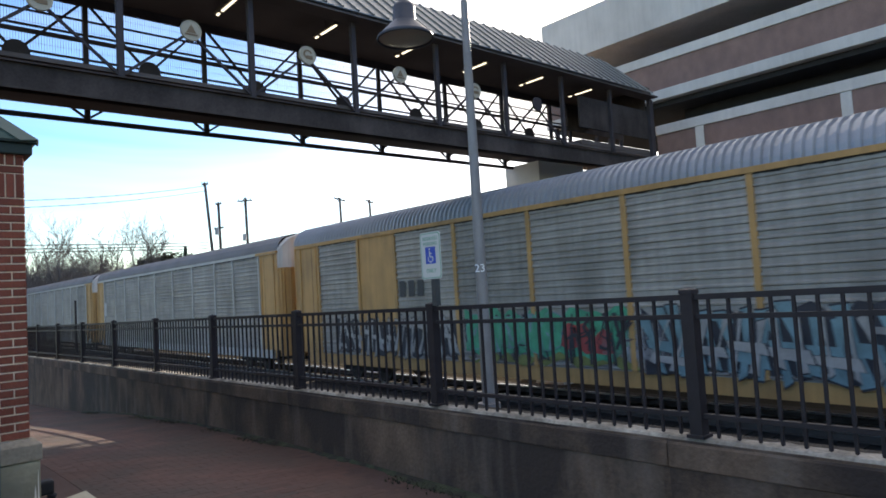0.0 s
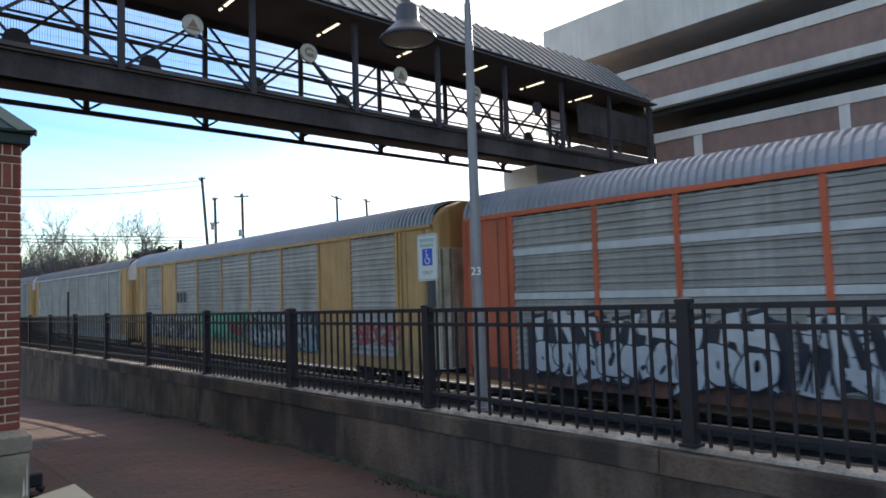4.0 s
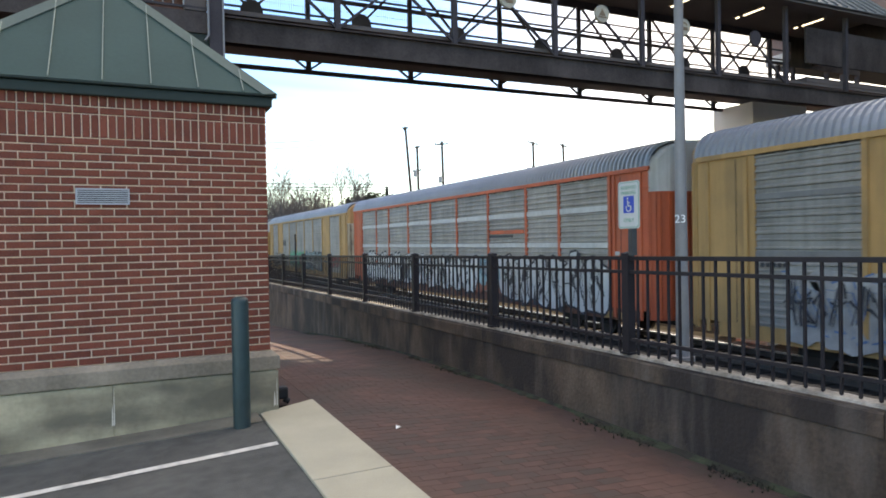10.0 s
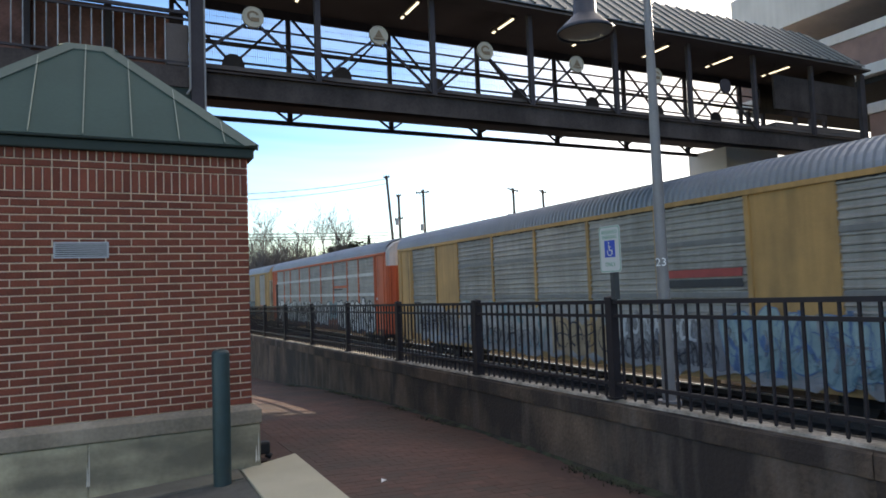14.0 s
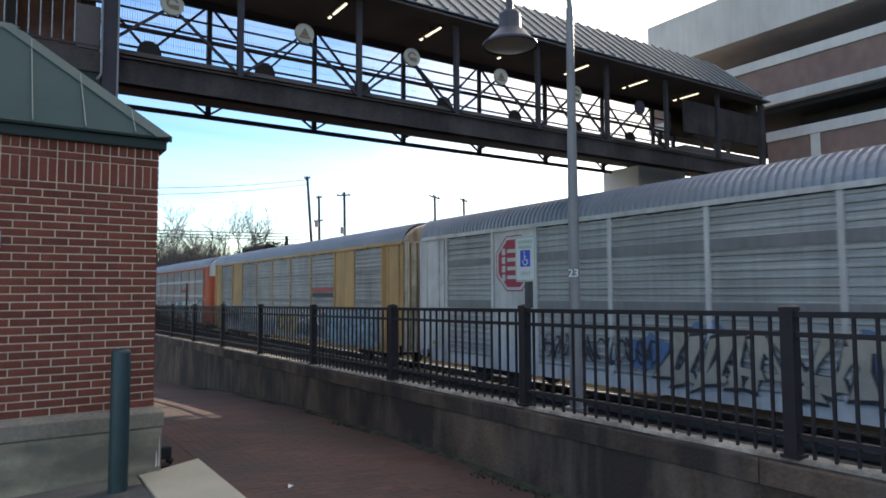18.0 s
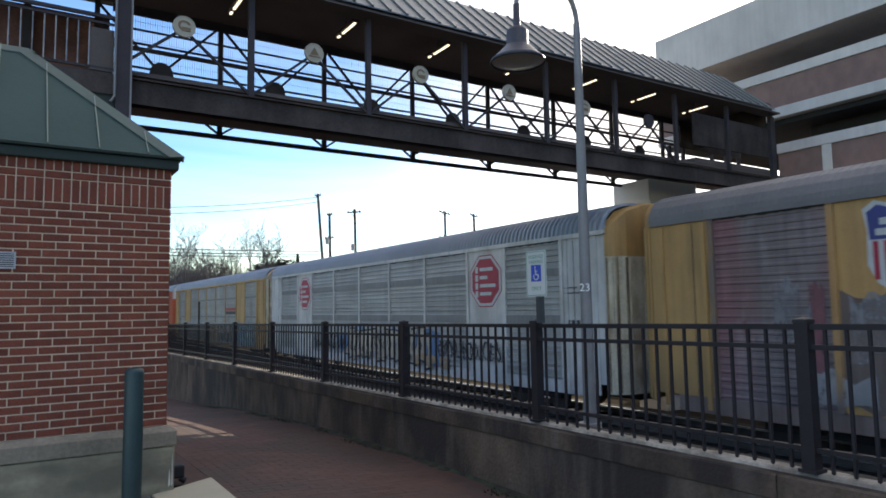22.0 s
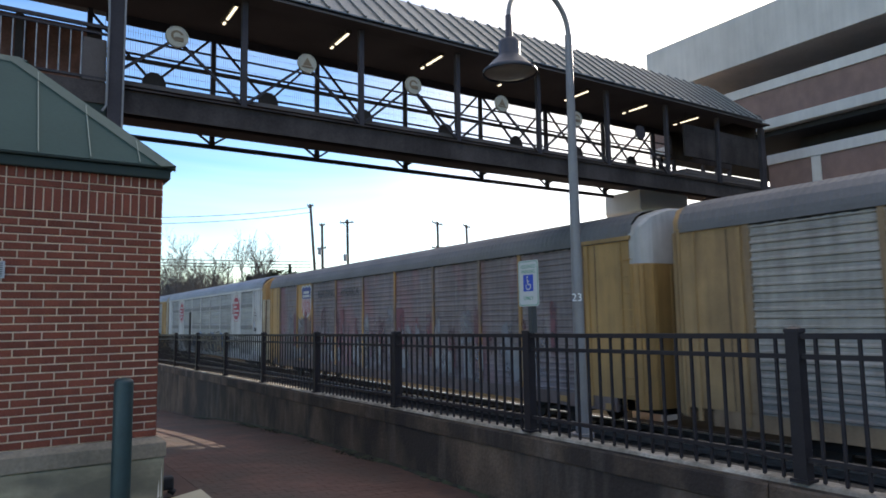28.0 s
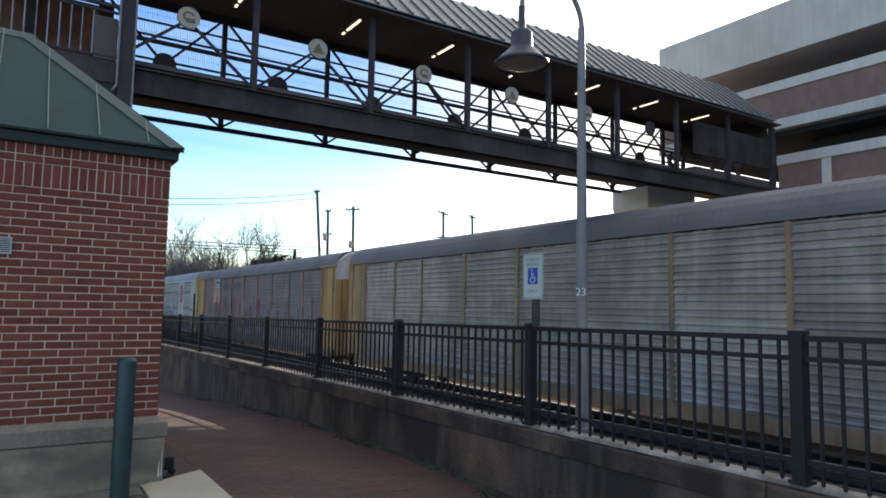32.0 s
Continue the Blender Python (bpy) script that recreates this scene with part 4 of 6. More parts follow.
for top in (10.35, 7.50, 4.65, 1.80):
    GE = 14.1 if 7 < top < 8 else GY1
    part("string_course", Shape().box(GX - 0.06, GX + 0.3, GY0, GE + 0.02, top - 0.37, top), m_garage, garage, "pale concrete string course", bevel=0.02)
    part("spandrel", Shape().box(GX, GX + 0.3, GY0, GE, top - 1.46, top - 0.37), m_garage_brick, garage, "red brick spandrel")
    part("sill_course", Shape().box(GX - 0.06, GX + 0.3, GY0, GE + 0.02, top - 1.85, top - 1.46), m_garage, garage, "pale concrete string course", bevel=0.02)
    part("deck_slab", Shape().box(GX + 0.3, GX + 4.0, GY0, GE - 0.3, top - 1.55, top - 1.25), m_garage, garage)
    part("end_wall", Shape().box(GX + 0.3, GX + 40, GE - 0.3, GE, top - 1.85, top), m_garage, garage)
    y = 12.33
    while y > GY0:
        if top > 10:
            y -= 4.94
            continue
        part("pilaster", Shape().box(GX - 0.04, GX + 0.26, y - 0.16, y + 0.16, top - 1.46, top - 0.37), m_garage, garage)
        y -= 4.94
part("top_slab", Shape().box(GX + 0.3, GX + 40, GY0, GY1 - 0.36, 11.4, 11.6), m_garage, garage)

# ---- distance: woods, poles, wires ----
def limb(s, p, d, length, r, depth, rr):
    """A slightly crooked bare branch that throws finer side shoots."""
    n = 4 if depth > 1 else 2
    for i in range(n):
        q = p + d * (length / n)
        f0, f1 = 1 - 0.75 * i / n, 1 - 0.75 * (i + 1) / n
        s.tube(p, q, max(r * f0, 0.011), max(r * f1, 0.009), 5 if r > 0.06 else 3, caps=False)
        if depth:
            for _ in range(3 if depth > 1 else 2):
                a = rr.uniform(0, 6.283)
                side = Vector((math.cos(a), math.sin(a), rr.uniform(-0.1, 0.5)))
                limb(s, p.lerp(q, rr.random()), (d * 0.75 + side * rr.uniform(0.4, 0.8)).normalized(), length * (0.42 if depth > 1 else 0.36) * rr.uniform(0.6, 1.2), r * 0.42 * f0, depth - 1, rr)
        p = q
        d = (d + Vector((rr.uniform(-0.2, 0.2), rr.uniform(-0.2, 0.2), 0.12))).normalized()


trees = []
for k in range(5):
    rr = random.Random(20 + k)
    t = thing("bare_tree", "leafless grey winter tree at the far end of the railway", "tree", group="bare winter trees")
    s, tw = Shape(), Shape()
    s.tube((0, 0, 0), (0.1, 0, 3.6), 0.22, 0.15, 8)
    for i in range(4 + k % 2):
        a = 1.4 * i + rr.uniform(-0.4, 0.4)
        d = Vector((0.34 * math.cos(a), 0.34 * math.sin(a), 1)).normalized()
        limb(tw, Vector((0.1, 0, rr.uniform(2.6, 3.6))), d, rr.uniform(5.0, 7.4), 0.12, 3, rr)
    part("trunk", s, m_bark, t)
    part("crown", tw, m_twig, t)
    trees.append(t)
spots = [(22.4, 92, 1.12), (28.4, 91, 1.28), (18.2, 88, 1.12), (25.3, 96, 1.05), (14.6, 90, 1.1)]
rr = random.Random(3)
for t, (x, y, f) in zip(trees, spots):
    t.matrix_basis = Matrix.Translation((x, y, -1.2)) @ Matrix.Diagonal((f, f, f, 1))
for k in range(34):
    f = rr.uniform(0.75, 1.05)
    y = rr.uniform(100, 150)
    x = rr.uniform(-6, 40) * y / 95
    t = copy_thing(trees[k % 5], pose(0, 0, 0))
    t.matrix_basis = pose(x, y, -1.2, 0, 0, rr.uniform(0, 360)) @ Matrix.Diagonal((f, f, f * rr.uniform(0.8, 1.1), 1))
brush = Shape()
for k in range(9000):
    y = rr.uniform(96, 150)
    x = rr.uniform(4, 42) * y / 95
    h = rr.uniform(4.5, 9.2) * (y / 100) * (0.88 + 0.12 * math.sin(x * 0.35) + 0.08 * math.sin(x * 1.3))
    b = Vector((x, y, -1.2))
    d = Vector((rr.uniform(-0.3, 0.3), rr.uniform(-0.2, 0.2), 1)).normalized()
    brush.tube(b, b + d * h, 0.06, 0.014, 3, caps=False)
    for _ in range(4):
        u = rr.uniform(0.3, 0.95)
        dd = (d + Vector((rr.uniform(-0.7, 0.7), rr.uniform(-0.6, 0.6), 0.2))).normalized()
        brush.tube(b + d * h * u, b + d * h * u + dd * rr.uniform(0.8, 2.2), 0.022, 0.01, 3, caps=False)
tagged(part("far_woods", brush, m_twig), "brown-grey leafless woods in the distance", "woods", kind="stuff")
for x, y, h, full in ((30.7, 95, 9.9, 1), (32.1, 94, 10.3, 1), (33.4, 95, 10.1, 1), (35.0, 94, 11.2, 0), (36.3, 95, 10.2, 1), (37.7, 94, 9.8, 0), (39.2, 95, 10.1, 1)):
    t = thing("conifer", "dark green rounded evergreen in the distance" if full else "dark green pointed conifer in the distance", "tree", (x, y, -1.3), group="distant conifers")
    part("trunk", Shape().tube((0, 0, 0), (0, 0, h - 0.6), 0.14, 0.03, 6), m_bark, t)
    s = Shape()
    lumps = [(rr.uniform(-1.5, 1.5), rr.uniform(-1, 1), h * rr.uniform(0.72, 0.93), rr.uniform(0.5, 1.0)) for _ in range(9)] if full else []
    for k in range(1500):
        a = rr.uniform(0, 6.283)
        if full and k % 2:  # uneven clumps of the crown's top
            lx3, ly3, lz3, lr3 = lumps[k % 9]
            e = rr.uniform(-1.2, 1.5)
            q = lr3 * rr.uniform(0.5, 1.05)
            o3 = Vector((lx3, ly3, lz3))
            p = o3 + Vector((math.cos(a) * math.cos(e), math.sin(a) * math.cos(e), math.sin(e))) * q
            e = p + Vector((math.cos(a), math.sin(a), rr.uniform(-0.2, 0.8))) * rr.uniform(0.15, 0.45)
        else:
            u = rr.random() ** 0.9
            zz = h * (0.12 + 0.86 * u)
            rad = 2.2 * (1 - u ** 2) + 0.2 if full else (1 - u) * (2.6 + 1.3 * math.sin(9 * u + x)) + 0.12
            q = rad * rr.uniform(0.3, 1.05)
            p, e = Vector((q * 0.4 * math.cos(a), q * 0.4 * math.sin(a), zz + 0.3)), Vector((q * math.cos(a), q * math.sin(a), zz - 0.25 * q))
        side = Vector((-math.sin(a), math.cos(a), 0)) * rr.uniform(0.1, 0.26)
        s.add([p, e - side, e + side + Vector((0, 0, 0.12))], [(0, 1, 2)])
    part("crown", s, m_conifer, t)


def utility_pole(x, y, top, lean, arms, box=None):
    t = thing("utility_pole", "weathered wooden utility pole with crossarm and insulators", "utility pole", (x, y, -1.7), group="utility poles beyond the train")
    h = top + 1.7
    part("shaft", Shape().tube((0, 0, 0), (lean, 0, h), 0.26, 0.19, 8), m_pole_wood, t)
    for n2, (dz, w) in enumerate(arms):
        tip = (0.12, -0.2, 0.06)[(n2 + int(x)) % 3]
        a = part("crossarm", Shape().beam((lean - w, -0.24, h - dz - tip), (lean + w * 0.7, -0.24, h - dz + tip), 0.12, 0.2), m_pole_wood, t)
        part("arm_brace", Shape().beam((lean - w * 0.6, -0.24, h - dz - tip * 0.6 - 0.08), (lean - 0.04, -0.22, h - dz - 0.75), 0.05, 0.06), m_pole_wood, a)
        for u in (-0.9, -0.3, 0.5):
            part("insulator", Shape().lathe([(0.0, 0.3), (0.05, 0.28), (0.06, 0.1), (0.03, 0.0)], (lean + w * u, -0.24, h - dz + 0.06 + tip * u), 8), m_bark, a)
    if box:
        part("transformer", Shape().lathe([(0.0, 0.0), (0.28, 0.0), (0.28, 0.9), (0.2, 1.0), (0.0, 1.02)], (lean * 0.7 - 0.5, -0.2, box + 1.7), 12), m_grey_box, t, "grey transformer can")
    return t


utility_pole(38.0, 90, 18.2, -1.5, ((0.25, 0.55),))
utility_pole(38.6, 90, 15.5, -0.3, ((0.2, 0.5), (3.6, 0.8)), 11.0)
utility_pole(42.6, 90, 16.4, -0.3, ((0.5, 1.3),), 10.2)
utility_pole(58.5, 90, 17.1, -0.3, ((0.3, 1.2), (4.2, 1.3)))
utility_pole(64.4, 90, 17.0, -0.5, ((0.3, 0.9),))


def wire(a, b, sag, r=0.038):
    a, b = Vector(a), Vector(b)
    pts = [a.lerp(b, i / 14) - Vector((0, 0, sag * 4 * (i / 14) * (1 - i / 14))) for i in range(15)]
    s = Shape()
    ring = [(r * math.cos(i * math.pi / 2), r * math.sin(i * math.pi / 2)) for i in range(5)]
    s.grid([[(p.x, p.y + u, p.z + w) for u, w in ring] for p in pts])
    tagged(part("power_line", s, m_wire), "thin dark overhead power line", "power line", group="overhead wires")


for zz, sag in ((17.7, 1.4), (17.0, 1.5)):
    wire((36.4, 89.8, zz), (-20, 86, zz - 2.8), sag + 0.8)
for zz, sag in ((9.7, 0.3), (8.9, 0.3), (9.3, 0.35)):
    wire((36.6, 89.8, zz + 0.2), (-20, 88, zz - 0.1), sag, 0.055)
wire((36.9, 89.8, 9.9), (42.4, 89.8, 8.2), 0.25, 0.04)
wire((42.4, 89.8, 8.2), (58.3, 89.8, 9.0), 0.4, 0.03)

marker = thing("marker_post", "thin black trackside marker post beyond the fence", "marker post", (9.0, 39.7, land(9.0, 39.7)))
part("shaft", Shape().tube((0, 0, -0.05), (0, 0, 3.44), 0.055, 0.05, 10), m_iron, marker)
part("cap", Shape().lathe([(0.0, 0.08), (0.045, 0.07), (0.066, 0.04), (0.066, 0.0), (0.0, 0.0)], (0, 0, 3.44), 10), m_iron, marker)

# ---- train ----
m_galv = M("galvanised_panel", (0.285, 0.262, 0.236), 0.58, 0.15, var=0.17, scale=0.8, fine=25, bump=0.05, rnd=0.16, streak=0.2, dirt=(0.15, 0.138, 0.122, 0.6), mid=3.0, band=0.13)
m_galv_pale = M("pale_panel", (0.325, 0.288, 0.252), 0.58, 0.1, var=0.24, scale=0.6, fine=25, bump=0.06, rnd=0.22, streak=0.22, dirt=(0.17, 0.14, 0.115, 0.65), dirt_at=(0.46, 0.62), mid=3.0, band=0.2)
m_galv_dark = M("grimy_panel", (0.172, 0.134, 0.130), 0.65, 0.05, var=0.26, scale=0.55, fine=25, bump=0.05, rnd=0.12, streak=0.28, dirt=(0.25, 0.085, 0.09, 0.65), dirt_at=(0.5, 0.66), band=0.08, mid=2.0, runs=(0.33, 0.30, 0.29, 0.35))
m_white_panel = M("white_panel", (0.31, 0.30, 0.285), 0.55, 0.1, var=0.14, scale=0.9, fine=25, bump=0.05, rnd=0.08, streak=0.16, dirt=(0.19, 0.175, 0.16, 0.5), band=0.22)
m_roof_galv = M("car_roof_metal", (0.29, 0.305, 0.33), 0.45, 0.35, var=0.12, scale=0.6, fine=20, bump=0.03, streak=0.05)
m_roof_dark = M("car_roof_dull", (0.155, 0.147, 0.146), 0.65, 0.2, var=0.22, scale=0.7, fine=20, bump=0.03)
m_yellow = M("railcar_yellow", (0.41, 0.226, 0.078), 0.6, var=0.2, scale=1.1, fine=30, streak=0.2, dirt=(0.2, 0.12, 0.05, 0.6), rnd=0.08)
m_yellow_worn = M("worn_yellow_post", (0.36, 0.19, 0.07), 0.65, var=0.25, scale=0.9, fine=30, streak=0.2, dirt=(0.15, 0.115, 0.10, 0.9), dirt_at=(0.44, 0.56), rnd=0.15)
m_tan_door = M("tan_door", (0.36, 0.215, 0.095), 0.65, var=0.26, scale=1.1, fine=30, streak=0.25, dirt=(0.15, 0.085, 0.045, 0.65), rnd=0.12)
m_tan = M("weathered_tan", (0.30, 0.19, 0.105), 0.7, var=0.3, scale=1.1, fine=20, streak=0.3, dirt=(0.10, 0.055, 0.03, 0.7), rnd=0.15)
m_orange = M("railcar_orange", (0.48, 0.090, 0.032), 0.6, var=0.16, scale=1.1, fine=30, streak=0.16, dirt=(0.2, 0.06, 0.03, 0.5), rnd=0.08)
m_car_white = M("railcar_white", (0.50, 0.475, 0.45), 0.6, var=0.14, scale=1.1, fine=30, streak=0.2, dirt=(0.26, 0.225, 0.19, 0.55), mid=4.0)
m_grime = M("grimy_post", (0.15, 0.105, 0.088), 0.7, var=0.3, scale=1.5, streak=0.3, rnd=0.3, dirt=(0.09, 0.05, 0.035, 0.7))
m_rust_door = M("rusty_door", (0.26, 0.19, 0.12), 0.8, var=0.5, scale=2.0, fine=18, streak=0.45, dirt=(0.10, 0.05, 0.025, 0.85), rnd=0.2)
m_cream_door = M("cream_door", (0.48, 0.41, 0.30), 0.75, var=0.4, scale=1.6, fine=18, streak=0.4, dirt=(0.19, 0.09, 0.04, 0.75), rnd=0.12)
# darkened, blotched orange for the orange car's near sill only
m_dark_sill = M("dark_orange_sill", (0.16, 0.062, 0.036), 0.8, var=0.35, scale=1.2, fine=20, streak=0.3, dirt=(0.05, 0.032, 0.026, 0.85), dirt_at=(0.42, 0.6))
m_band = M("deck_band_grey", (0.18, 0.172, 0.165), 0.6, 0.1, var=0.2, scale=1.2, streak=0.2)
m_silver = M("railcar_silver", (0.40, 0.39, 0.37), 0.55, 0.2, var=0.12, scale=1.0, streak=0.15)
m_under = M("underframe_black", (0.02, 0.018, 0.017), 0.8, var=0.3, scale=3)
m_wheel = M("wheel_steel", (0.06, 0.05, 0.045), 0.5, 0.6, var=0.2)
m_red = M("logo_red", (0.33, 0.016, 0.035), 0.55, var=0.1)
m_blue = M("logo_blue", (0.03, 0.04, 0.17), 0.55, var=0.12)
m_black_paint = M("black_paint", (0.03, 0.03, 0.035), 0.6, var=0.25)
g_white = M("spray_white", (0.46, 0.455, 0.44), 0.6, var=0.14, scale=2, mid=5.0)
g_black = M("spray_black", (0.022, 0.022, 0.03), 0.6, var=0.3, scale=2)
g_green = M("spray_green", (0.04, 0.27, 0.15), 0.6, var=0.35, scale=2, mid=6.0)
g_teal = M("spray_teal", (0.13, 0.225, 0.245), 0.6, var=0.3, scale=2, mid=6.0)
g_blue = M("spray_blue", (0.075, 0.145, 0.27), 0.6, var=0.3, scale=2, mid=6.0)
g_red = M("spray_red", (0.33, 0.05, 0.045), 0.6, var=0.3, scale=2)
g_pink = M("spray_pink", (0.2, 0.075, 0.085), 0.7, var=0.3, scale=1.5, worn=(0.37, 0.55, 0.85))
g_sand = M("spray_sand", (0.34, 0.23, 0.13), 0.6, var=0.3, scale=2)
g_mint = M("spray_mint", (0.24, 0.33, 0.33), 0.65, var=0.3, scale=1.5)
g_pale = M("spray_pale", (0.29, 0.276, 0.26), 0.65, var=0.3, scale=1.5, mid=4.0)

g_olive = M("spray_olive", (0.16, 0.17, 0.05), 0.65, var=0.35, scale=2)
g_rust = M("spray_rust", (0.24, 0.075, 0.04), 0.65, var=0.35, scale=1.6)
g_cream = M("spray_cream", (0.35, 0.30, 0.235), 0.62, var=0.26, scale=2)
g_faded = M("spray_chalky", (0.30, 0.285, 0.28), 0.75, var=0.3, scale=1.4, worn=(0.36, 0.52, 0.85))
g_pale2 = M("spray_faded", (0.26, 0.25, 0.26), 0.7, var=0.35, scale=1.2, worn=(0.4, 0.6, 0.8))
SIDE = 1.525
_meshes = {}


def shared(key, make):
    if key not in _meshes:
        _meshes[key] = make()
    return _meshes[key]


def panel_mesh(w, mat, z0=0.98, z1=4.98, period=0.17):
    """A corrugated side sheet, w long, facing -x."""
    def make():
        s, rows, n = Shape(), [], int((z1 - z0) / period)
        rp = random.Random(int(w * 100))
        for i in range(n):  # pressed ribs, no two quite alike
            z, lip, dep = z0 + (z1 - z0) * i / n, rp.uniform(0.02, 0.055), rp.uniform(0.026, 0.046) * (0.4 if mat is m_galv_dark else 1.0)
            top = lip + rp.uniform(0.03, 0.06)
            for dz, x in ((0.0, 0.0), (lip, 0.004), (lip + 0.02, -dep), (top + 0.014, -dep), (min(0.165, top + rp.uniform(0.02, 0.06)), 0.0)):
                rows.append([(x, -w / 2, z + dz), (x, w / 2, z + dz)])
        rows.append([(0, -w / 2, z1), (0, w / 2, z1)])
        rows.insert(0, [(0.03, -w / 2, z0), (0.03, w / 2, z0)])
        s.grid(rows)
        return s.mesh("side_panel", mat)
    return shared(("panel", round(w, 2), mat.name), make)


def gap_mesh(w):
    """The dark, rust-eaten gap between a side sheet and the eave, painted on as a black strip."""
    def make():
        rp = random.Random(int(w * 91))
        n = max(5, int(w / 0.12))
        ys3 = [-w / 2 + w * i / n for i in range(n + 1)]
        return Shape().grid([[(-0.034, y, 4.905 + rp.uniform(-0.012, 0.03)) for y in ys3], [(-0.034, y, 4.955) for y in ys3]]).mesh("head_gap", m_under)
    return shared(("gap", round(w, 2)), make)


def roof_mesh(mat):
    def make():
        sec = [(-1.525, 5.05), (-1.51, 5.2), (-1.43, 5.40), (-1.27, 5.57), (-1.02, 5.69), (-0.65, 5.77), (-0.25, 5.805)]
        sec += [(0.0, 5.81)] + [(-x, z) for x, z in sec[::-1]]
        rows, y, rib = [], -13.56, 0.010 if mat is m_roof_dark else 0.062
        while y < 13.45:
            for dy, o in ((0.0, 0.0), (0.085, 0.0), (0.105, rib), (0.165, rib)):
                rows.append([(x * (1 + o / 1.6), y + dy, z + o * max(0.0, (z - 5.05)) * 1.6) for x, z in sec])
            y += 0.19
        s = Shape().grid(rows)
        return s.mesh("roof", mat, False)
    return shared(("roof", mat.name), make)


END_PLAN = [(-1.525, -13.5), (-1.515, -13.62), (-1.42, -13.78), (-1.12, -13.92), (-0.5, -13.98), (0.0, -14.0)]
END_PLAN = END_PLAN + [(-x, y) for x, y in END_PLAN[-2::-1]]


def arch(x):
    """Height of the roof's curve over the rail at x from the middle."""
    return 5.05 + 0.76 * max(0.0, 1 - (abs(x) / 1.53) ** 2.6) ** 0.6


def end_mesh(mat, z0, z1, out):
    """Folded end doors of a car, at the -y end; without z1 they reach the roof's curve and close it."""
    def make():
        pts = [(x * (1 + out), y - out) for x, y in END_PLAN]
        rows = [[(x, y, z0) for x, y in pts]]
        if z1:
            rows.append([(x, y, z1) for x, y in pts])
        else:
            rows.append([(x, y, arch(x * 1.0) - 0.05) for x, y in pts])
            rows.append([(x, min(y + 0.06, -13.5), arch(x)) for x, y in pts])
            rows.append([(x, -13.5, arch(x)) for x, y in pts])
        return Shape().grid(rows).mesh("end_wrap", mat, False)
    return shared(("end", mat.name, z0, z1), make)


BOTH = (Matrix.Identity(4), Matrix.Rotation(math.pi, 4, "Z"))


def strokes(seed, y0, y1, z0, z1, width, off, letters, jag=0.0):
    """Rounded letter-like brush strokes on a car's side, none of them a real letter."""
    r = random.Random(seed)
    s, x = Shape(), -SIDE - off - 0.008
    w = (y1 - y0) / letters
    for k in range(letters):
        cy, cz = y1 - (k + 0.5) * w, (z0 + z1) / 2 + r.uniform(-0.06, 0.06)
        ry, rz = w * r.uniform(0.36, 0.5), (z1 - z0) * r.uniform(0.36, 0.48)
        lines = []
        a0, sweep, tilt = r.uniform(0, 6.28), r.uniform(3.4, 5.8), r.uniform(-0.25, 0.25)
        lines.append([(cy + ry * math.cos(a0 + sweep * i / 11) + tilt * rz * math.sin(a0 + sweep * i / 11), cz + rz * math.sin(a0 + sweep * i / 11)) for i in range(12)])
        if r.random() < 0.75:
            yy = cy + r.uniform(-0.7, 0.7) * ry
            lines.append([(yy + tilt * (u - 0.5) + 0.05 * math.sin(4 * u + k), z0 + (z1 - z0) * u) for u in [i / 5 for i in range(6)]])
        if r.random() < 0.5:
            zz = cz + r.uniform(-0.3, 0.3) * rz
            lines.append([(cy + ry * (2 * u - 1), zz + 0.1 * math.sin(3 * u + k)) for u in [i / 4 for i in range(5)]])
        if jag:
            lines = [[(cy + r.uniform(-0.55, 0.55) * w, z0 + (z1 - z0) * r.random()) for _ in range(r.choice((3, 4, 5)))] for _ in range(2)] + lines[1:]
        for pts in lines:
            x -= 0.0006
            wd = width * r.uniform(0.7, 1.2)
            left, right = [], []
            for i, (py, pz) in enumerate(pts):
                qa, qb = pts[max(0, i - 1)], pts[min(len(pts) - 1, i + 1)]
                d = Vector((qb[0] - qa[0], qb[1] - qa[1]))
                nn = Vector((-d.y, d.x)).normalized() * wd * (0.75 + 0.35 * math.sin(i * 0.9 + k))
                left.append((x, py - nn.x, min(z1 + 0.08, max(z0 - 0.05, pz - nn.y))))
                right.append((x, py + nn.x, min(z1 + 0.08, max(z0 - 0.05, pz + nn.y))))
            s.grid([left, right])
    return s


def blob(pts, x):
    return Shape().add([(x, y, z) for y, z in pts], [tuple(range(len(pts)))])


def swollen(pts, d):
    """The same outline, grown by d."""
    cy, cz = sum(q[0] for q in pts) / len(pts), sum(q[1] for q in pts) / len(pts)
    out = []
    for y, z in pts:
        v = Vector((y - cy, z - cz))
        v = v * (1 + d / max(v.length, 0.05))
        out.append((cy + v.x, cz + v.y))
    return out


